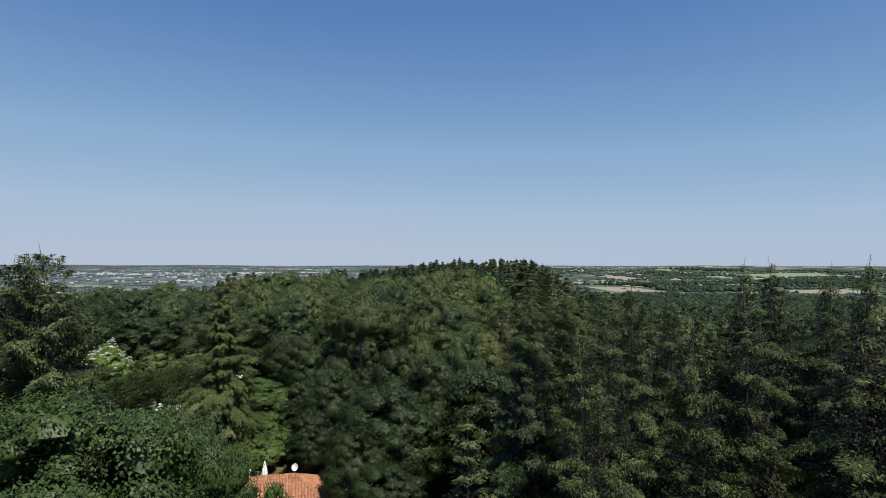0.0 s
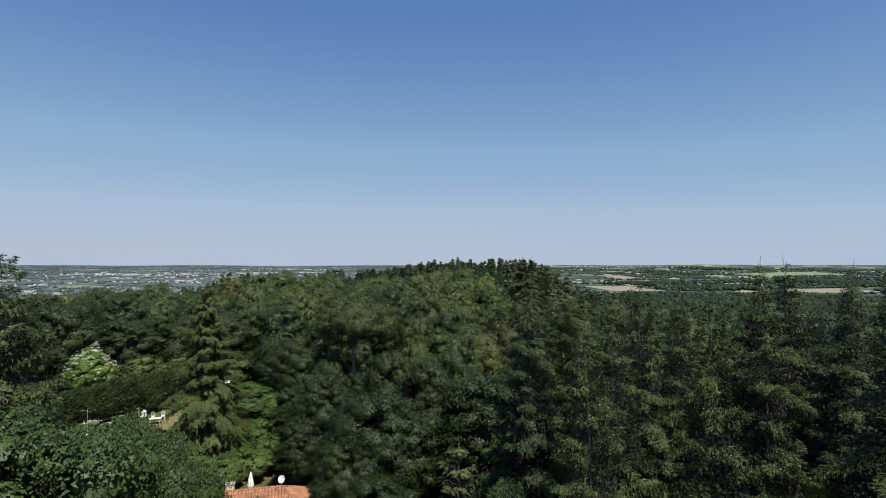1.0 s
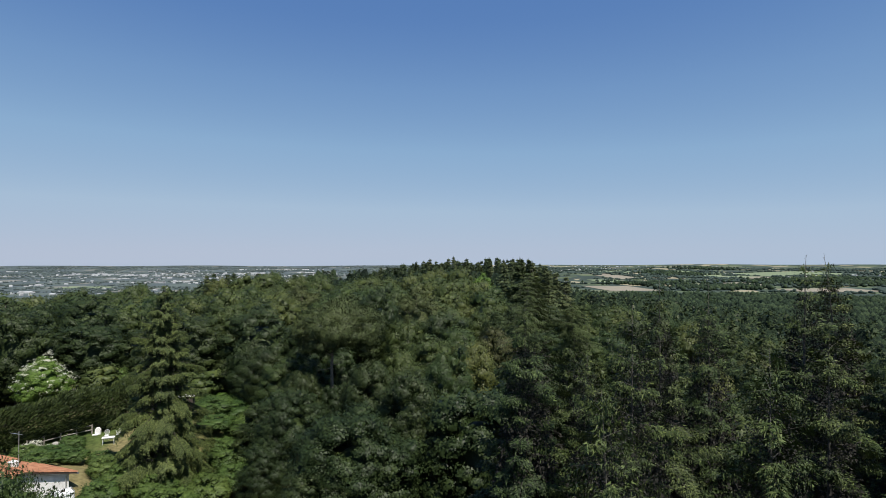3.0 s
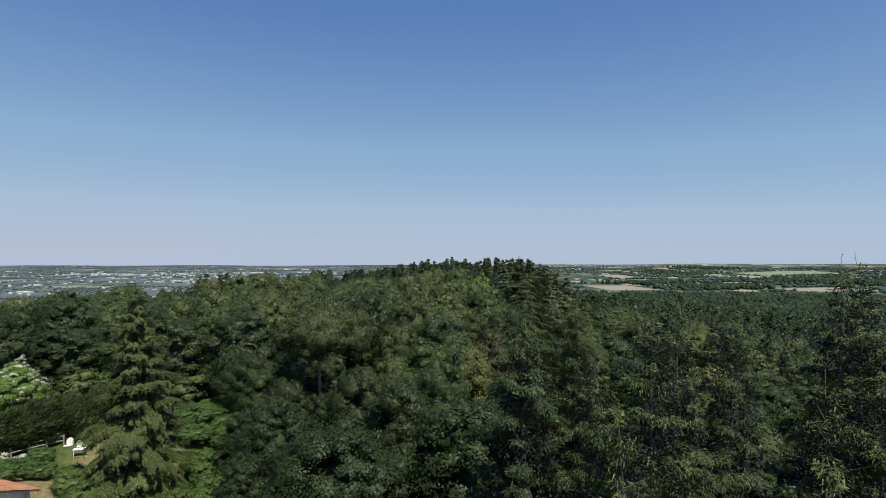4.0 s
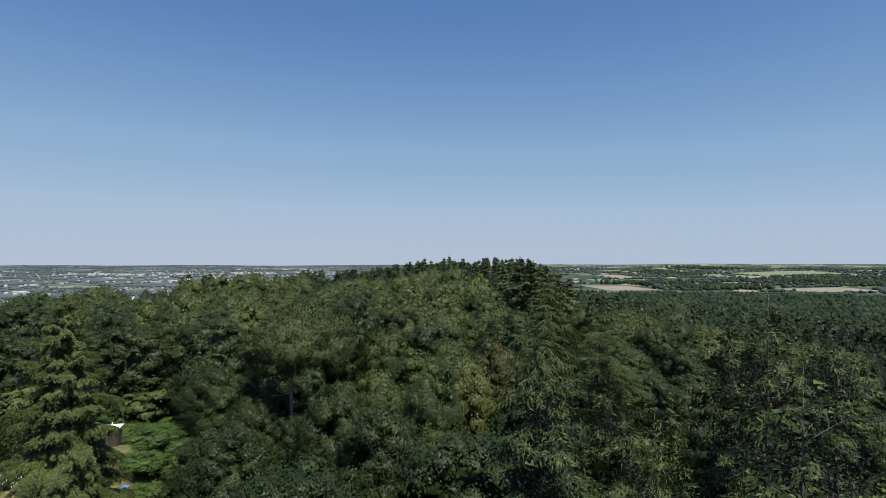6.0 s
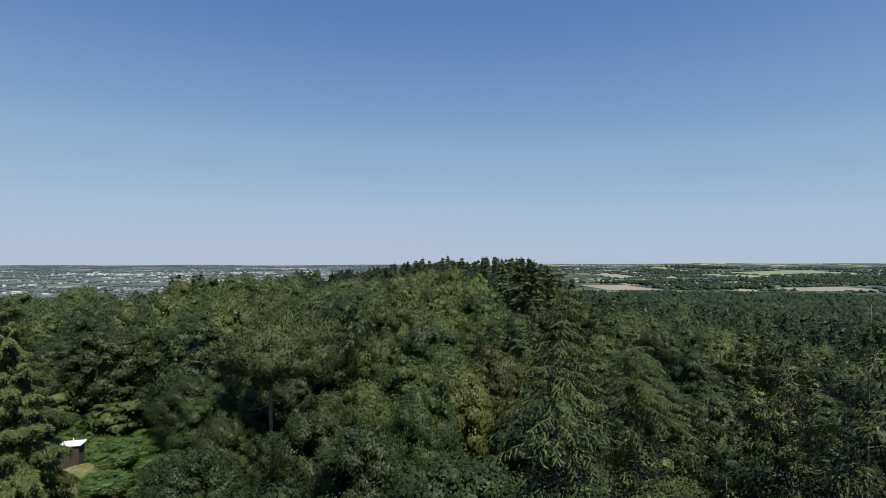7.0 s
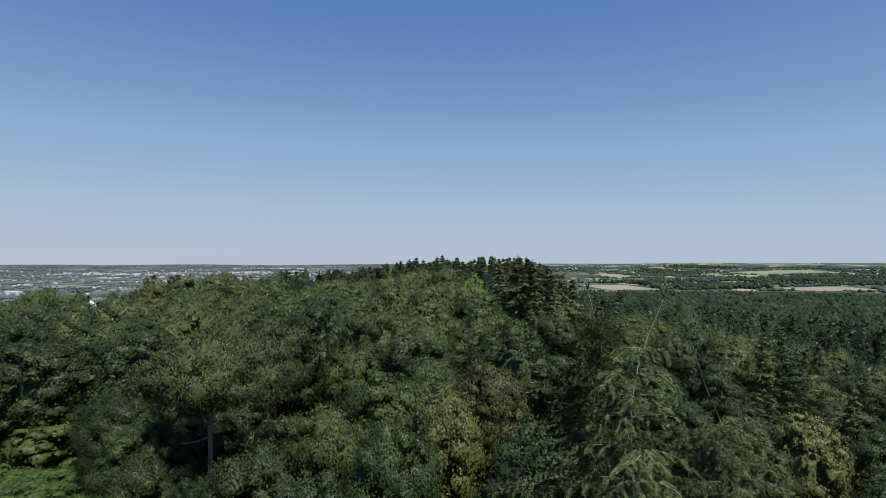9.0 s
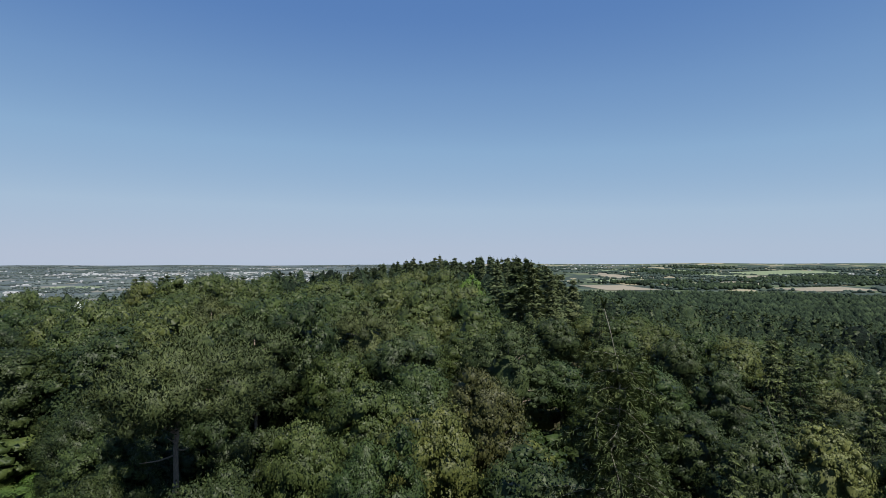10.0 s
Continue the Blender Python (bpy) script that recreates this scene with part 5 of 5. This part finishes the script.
def hip_house():
    """Low outbuilding with a hipped tile roof, dish and chimney."""
    d = math.atan2(0.256, 0.966)
    ob = thing("outbuilding", Matrix.LocRotScale((-14.3, 45.75, -1.8), Euler((0, 0, d)), None), "low outbuilding under a hipped terracotta-tiled roof", "outbuilding")
    hx, hy, eave, ridge, run = 4.8, 3.0, 3.1, 4.6, 2.4
    pts = [(sx * (hx - 0.3), sy * (hy - 0.3), z) for z in (0, eave) for sx, sy in ((-1, -1), (1, -1), (1, 1), (-1, 1))]
    part("wall", prism(pts, [(0, 1, 2, 3), (7, 6, 5, 4), (0, 1, 5, 4), (1, 2, 6, 5), (2, 3, 7, 6), (3, 0, 4, 7)]), PLASTER, ob)
    e, r = eave - 0.08, ridge - 0.04
    deck = [(-hx, -hy, e), (hx, -hy, e), (hx, hy, e), (-hx, hy, e), (-hx + run, 0, r), (hx - run, 0, r)]
    part("roof_deck", prism(deck, [(0, 1, 5, 4), (1, 2, 5), (2, 3, 4, 5), (3, 0, 4), (0, 3, 2, 1)]), TILE, ob)
    up = (ridge - eave)
    q = [tiled((-hx, -hy, eave), (2 * hx, 0, 0), (0, hy, up), 0, 0.36, 0.24, rng, (run, run)), tiled((hx, hy, eave), (-2 * hx, 0, 0), (0, -hy, up), 0, 0.36, 0.24, rng, (run, run))]
    q += [tiled((hx, -hy, eave), (0, 2 * hy, 0), (-run, 0, up), 0, 0.36, 0.24, rng, (hy, hy)), tiled((-hx, hy, eave), (0, -2 * hy, 0), (run, 0, up), 0, 0.36, 0.24, rng, (hy, hy))]
    part("roof", mesh_of("roof", np.concatenate(q), TILE), None, ob, "sunlit terracotta barrel tiles")
    caps = [tube([(-hx + run + 0.4 * k, 0, ridge + 0.04), (-hx + run + 0.4 * (k + 1), 0, ridge + 0.03)], [0.12, 0.10], 8) for k in range(12)]
    for sx in (-1, 1):
        for sy in (-1, 1):
            a, b = np.array((sx * hx, sy * hy, eave + 0.03)), np.array((sx * (hx - run), 0, ridge + 0.03))
            caps += [tube([a + (b - a) * k / 10, a + (b - a) * (k + 1) / 10], [0.115, 0.10], 8) for k in range(10)]
    part("ridge_tiles", tubes_mesh("ridge_tiles", caps, TILE), None, ob)
    ch = part("chimney", block(0.6, 0.5, 0.75, 0.02, (-1.35, 0.5, ridge - 0.35)), OCHRE, ob, "pale yellow chimney")
    part("chimney_cap", block(0.7, 0.6, 0.07, 0.02, (-1.35, 0.5, ridge + 0.40)), STONE, ch)
    bm = bmesh.new()
    bmesh.ops.create_uvsphere(bm, u_segments=20, v_segments=12, radius=1.0)
    bmesh.ops.delete(bm, geom=[v for v in bm.verts if v.co.z > -0.55], context="VERTS")
    bmesh.ops.transform(bm, matrix=Matrix.Translation((2.4, 0.1, ridge + 0.55)) @ Euler((radians(70), 0, radians(-35))).to_matrix().to_4x4() @ Matrix.Diagonal((0.42, 0.42, 0.3, 1)) @ Matrix.Translation((0, 0, 0.8)), verts=bm.verts[:])
    bmesh.ops.solidify(bm, geom=bm.faces[:], thickness=0.015)
    dish = part("dish", bm, WHITEPAINT, ob, "white satellite dish")
    part("arm", rod((2.4, 0.1, ridge), (2.4, 0.1, ridge + 0.5), 0.025), STEEL, dish)
    part("mast", rod((-3.4, -0.6, ridge - 0.8), (-3.4, -0.6, ridge + 1.3), 0.025), STEEL, ob)
    return ob


hip_house()


def parasol(x, y, top, mat, label):
    """A folded parasol: pole, furled cloth with folds, finial."""
    g = ground_z(x, y)
    h = top - g
    ob = thing("parasol", Matrix.Translation((x, y, g)), label, "parasol")
    part("pole", rod((0, 0, 0), (0, 0, h - 0.05), 0.025), PLANK, ob)
    part("base", rod((0, 0, -0.05), (0, 0, 0.1), 0.25, 16), STONE, ob)
    bm = bmesh.new()
    rings = []
    for z, r in ((h - 1.35, 0.17), (h - 1.2, 0.21), (h - 0.8, 0.17), (h - 0.4, 0.10), (h - 0.08, 0.035)):
        rings.append([bm.verts.new((math.cos(k * math.pi / 8) * r * (1 + 0.25 * (k % 2)), math.sin(k * math.pi / 8) * r * (1 + 0.25 * (k % 2)), z)) for k in range(16)])
    for a, b in zip(rings[:-1], rings[1:]):
        for k in range(16):
            bm.faces.new((a[k], a[(k + 1) % 16], b[(k + 1) % 16], b[k]))
    bm.faces.new(rings[-1])
    bm.faces.new(rings[0][::-1])
    part("cloth", bm, mat, ob)
    part("finial", rod((0, 0, h - 0.1), (0, 0, h + 0.05), 0.02), PLANK, ob)
    return ob


parasol(-15.6, 50.1, 2.65, CLOTH_W, "folded white canvas parasol standing on the terrace")
parasol(-17.3, 50.0, 2.25, CLOTH_R, "folded faded salmon parasol standing on the terrace")


def hedge(x0, y0, x1, y1, tall, half, n):
    """A tall clipped conifer hedge, sprays swept along its length."""
    ob = thing("conifer_hedge", Matrix.Translation((x0, y0, ground_z(x0, y0))), "tall dark conifer hedge along the upper edge of the lawn", "hedge")
    z0 = ground_z(x0, y0)
    L = math.hypot(x1 - x0, y1 - y0)
    e = np.array([(x1 - x0) / L, (y1 - y0) / L, 0])
    f = np.array([-e[1], e[0], 0])
    s = rng.uniform(0, L, n)
    a = rng.uniform(-1.2, np.pi + 1.2, n)
    clump = np.array([noise.noise((v / 1.1, w * 1.3, 2.0)) for v, w in zip(s, a)])
    big = np.array([noise.noise((v / 2.6, 0.5, 7.0)) for v in s])
    r = (1 + 0.28 * clump) * rng.uniform(0.82, 1.0, n)
    z = np.maximum(tall * (0.52 + 0.48 * np.sin(a) * r + 0.16 * big), 0.1)
    p = e * s[:, None] + f * (np.cos(a) * half * r)[:, None]
    gz = height(x0 + p[:, 0], y0 + p[:, 1]) - z0
    p[:, 2] = gz + z
    o = f * np.cos(a)[:, None] + np.array([0, 0, 1.0]) * np.maximum(np.sin(a), 0.15)[:, None]
    ax = o * 0.5 + e * rng.uniform(0.2, 0.9, n)[:, None] + np.array([0, 0, 0.35]) + rng.normal(size=(n, 3)) * 0.2
    ln = rng.uniform(0.16, 0.42, n)
    part("foliage", mesh_of("foliage", blades(p, ax, np.array([0, 0, 0.8]) + rng.normal(size=(n, 3)) * 0.5 + o * 0.5, ln, ln * 0.42, rng), HEDGE), None, ob)
    for k in range(int(L / 1.2)):
        c = e * (k + 0.5) * 1.2
        zz = ground_z(x0 + c[0], y0 + c[1]) - z0
        part("trunk", tubes_mesh("trunk", [tube([(c[0], c[1], zz - 0.3), (c[0] + 0.05, c[1], zz + tall * 0.5), (c[0], c[1], zz + tall * 0.85)], [0.09, 0.07, 0.02], 6)], BARK), None, ob)
    return ob


HEDGE = leaf_material("cypress_sprays", (0.008, 0.017, 0.006), (0.026, 0.048, 0.014), (0.062, 0.100, 0.028), glow=0.1)
hedge(-47.0, 47.5, -28.6, 66.4, 3.7, 1.6, 42000)


def garden_table(x, y, turn):
    ob = thing("garden_table", Matrix.LocRotScale((x, y, ground_z(x, y)), Euler((0, 0, turn)), (0.76, 0.76, 0.85)), "white plastic garden table on the sloping lawn", "table")
    part("tabletop", block(1.4, 0.75, 0.05, 0.015, (0, 0, 0.68)), WHITEPAINT, ob)
    part("apron", block(1.25, 0.62, 0.07, 0.01, (0, 0, 0.60)), WHITEPAINT, ob)
    for sx in (-1, 1):
        for sy in (-1, 1):
            part("leg", rod((sx * 0.62, sy * 0.31, -0.1), (sx * 0.57, sy * 0.27, 0.66), 0.03), WHITEPAINT, ob)
    return ob


def garden_chair(x, y, turn):
    ob = thing("garden_chair", Matrix.LocRotScale((x, y, ground_z(x, y)), Euler((0, 0, turn)), (0.85, 0.85, 0.85)), "white wire garden chair with a round back", "chair", "chairs at the garden table")
    part("seat", rod((0, 0, 0.43), (0, 0, 0.46), 0.22, 16), WHITEPAINT, ob)
    ring = [(0.24 * math.cos(k * math.pi / 10), 0.2, 0.75 + 0.26 * math.sin(k * math.pi / 10)) for k in range(21)]
    part("back_frame", tubes_mesh("back_frame", [tube(ring, [0.018] * 21, 6)], WHITEPAINT), None, ob)
    for k in range(5):
        xx = -0.16 + 0.08 * k
        zz = 0.26 * math.sqrt(1 - (xx / 0.24) ** 2)
        part("back_wire", rod((xx, 0.2, 0.75 - zz), (xx, 0.2, 0.75 + zz), 0.010, 6), WHITEPAINT, ob)
    for sx in (-1, 1):
        part("back_post", rod((sx * 0.16, 0.18, 0.45), (sx * 0.17, 0.2, 0.58), 0.014, 6), WHITEPAINT, ob)
        for sy in (-1, 1):
            part("leg", rod((sx * 0.2, sy * 0.2, -0.08), (sx * 0.15, sy * 0.15, 0.44), 0.015, 6), WHITEPAINT, ob)
    return ob


garden_table(-28.7, 60.3, 0.35)
garden_chair(-29.4, 61.2, 0.3)
garden_chair(-28.5, 61.5, 0.4)
garden_chair(-25.6, 71.9, 0.2)


def white_block(x, y):
    """White masonry garden hearth: body, sloped shoulder, hearth slab."""
    ob = thing("garden_hearth", Matrix.LocRotScale((x, y, ground_z(x, y)), Euler((0, 0, 0.3)), (0.55, 0.55, 0.6)), "small white masonry hearth at the end of a rail fence", "hearth")
    bm = prism([(sx, sy, z) for sy in (-0.3, 0.3) for sx, z in ((-0.42, -0.2), (0.42, -0.2), (0.42, 0.65), (0.2, 1.0), (-0.25, 1.0), (-0.42, 0.8))], [(0, 1, 2, 3, 4, 5), (11, 10, 9, 8, 7, 6), (0, 6, 7, 1), (1, 7, 8, 2), (2, 8, 9, 3), (3, 9, 10, 4), (4, 10, 11, 5), (5, 11, 6, 0)])
    part("body", bm, PLASTER, ob)
    part("slab", block(0.9, 0.5, 0.14, 0.02, (-0.3, -0.5, -0.02)), PLASTER, ob)
    return ob


white_block(-30.8, 62.2)


def rail_fence(x0, y0, x1, y1, n):
    ob = thing("rail_fence", Matrix.Translation((x0, y0, ground_z(x0, y0))), "weathered grey wooden rail fence beside the lawn", "fence")
    z0 = ground_z(x0, y0)
    pts = [(k / n * (x1 - x0), k / n * (y1 - y0)) for k in range(n + 1)]
    zs = [ground_z(x0 + a, y0 + b) - z0 for a, b in pts]
    for (a, b), z in zip(pts, zs):
        part("post", block(0.1, 0.1, 1.15, 0.01, (a, b, z - 0.25)), PLANK, ob)
    for i in range(n):
        for h in (0.4, 0.8):
            part("rail", rod((*pts[i], zs[i] + h), (*pts[i + 1], zs[i + 1] + h), 0.05, 6), PLANK, ob)
    return ob


rail_fence(-34.7, 58.4, -31.3, 62.1, 4)


def boulder(x, y, r, mat, label):
    bm = bmesh.new()
    bmesh.ops.create_icosphere(bm, subdivisions=2, radius=r)
    for v in bm.verts:
        v.co *= 1 + 0.25 * noise.noise(v.co * 2.3 / r + Vector((x, y, 0)))
        v.co.z *= 0.7
    me = bpy.data.meshes.new("boulder")
    bm.to_mesh(me)
    bm.free()
    me.materials.append(mat)
    ob = new("boulder", me)
    ob.location = (x, y, ground_z(x, y) + r * 0.3)
    return tagged(ob, label, "boulder", "boulders by the fence")


for x, y, r in [(-32.9, 59.4, 0.32), (-33.3, 59.0, 0.25), (-33.7, 58.6, 0.36), (-32.4, 59.9, 0.22), (-34.1, 58.1, 0.28), (-33.2, 58.3, 0.25)]:
    boulder(x, y, r, STONE, "pale grey boulder edging the lawn")


def pot(x, y):
    """A pale planter with a mound of white flowers."""
    g = ground_z(x, y)
    ob = thing("planter", Matrix.Translation((x, y, g)), "round planter heaped with white flowers", "planter", "planters")
    v, f = tube([(0, 0, -0.05), (0, 0, 0.1), (0, 0, 0.42), (0, 0, 0.5)], [0.2, 0.24, 0.33, 0.34], 14)
    part("pot", tubes_mesh("pot", [(v, f)], STONE), None, ob)
    q, _ = Crown(rng, 0.5, 1.1, 0.4, clumps=24, size=0.3).sprays(rng, 0.12, 280)
    part("flowers", mesh_of("flowers", q, WHITE), None, ob)
    return ob


pot(-34.1, 57.3)
pot(-33.5, 57.7)


def shed(x, y):
    ob = thing("shed", Matrix.LocRotScale((x, y, ground_z(x, y)), Euler((0, 0, 0.25)), (0.62, 0.62, 0.8)), "dark wooden shed with a pale flat roof among shrubs", "shed")
    for k in range(10):
        part("board", block(0.19, 0.05, 1.9, 0.006, (-0.9 + 0.2 * k, -0.9, -0.1)), DARKWOOD, ob)
    for sx in (-1, 1):
        part("side_panel", block(0.05, 1.8, 1.9, 0.006, (sx * 1.0, 0, -0.1)), DARKWOOD, ob)
    part("back_panel", block(2.0, 0.05, 1.9, 0.006, (0, 0.9, -0.1)), DARKWOOD, ob)
    part("roof", block(2.5, 2.2, 0.09, 0.02, (0, 0, 1.82)), PLASTER, ob, "pale flat roof")
    part("flue", rod((0.1, 0.2, 1.85), (0.1, 0.2, 2.3), 0.06), PLASTER, ob)
    return ob


shed(-23.4, 64.2)


def tarp(x, y):
    bm = bmesh.new()
    bmesh.ops.create_grid(bm, x_segments=14, y_segments=10, size=0.5)
    for v in bm.verts:
        v.co.x *= 0.7
        v.co.y *= 0.55
        v.co.z = 0.22 + 0.2 * noise.noise((v.co.x * 3, v.co.y * 3, x)) - 0.5 * max(abs(v.co.x) - 0.4, 0)
    bmesh.ops.solidify(bm, geom=bm.faces[:], thickness=0.01)
    me = bpy.data.meshes.new("tarpaulin")
    bm.to_mesh(me)
    bm.free()
    me.materials.append(BLUE)
    ob = new("tarpaulin", me)
    ob.location = (x, y, ground_z(x, y))
    return tagged(ob, "crumpled blue tarpaulin lying over a heap in the garden", "tarpaulin")


tarp(-20.4, 60.6)


def spire(x, y, top):
    """A slim tower whose white pyramid roof clears the trees."""
    g = ground_z(x, y)
    h = top - g
    ob = thing("tower", Matrix.Translation((x, y, g)), "slim tower with a white pyramid roof rising from the wood", "tower")
    part("shaft", block(1.7, 1.7, h - 1.8 + 0.3, 0.03, (0, 0, -0.3)), PLASTER, ob)
    z = h - 1.8
    w = 0.95
    part("roof", prism([(-w, -w, z), (w, -w, z), (w, w, z), (-w, w, z), (0, 0, h)], [(0, 1, 4), (1, 2, 4), (2, 3, 4), (3, 0, 4), (3, 2, 1, 0)]), WHITEPAINT, ob, "white pyramid roof")
    return ob


spire(-66.0, 147.0, 12.4)
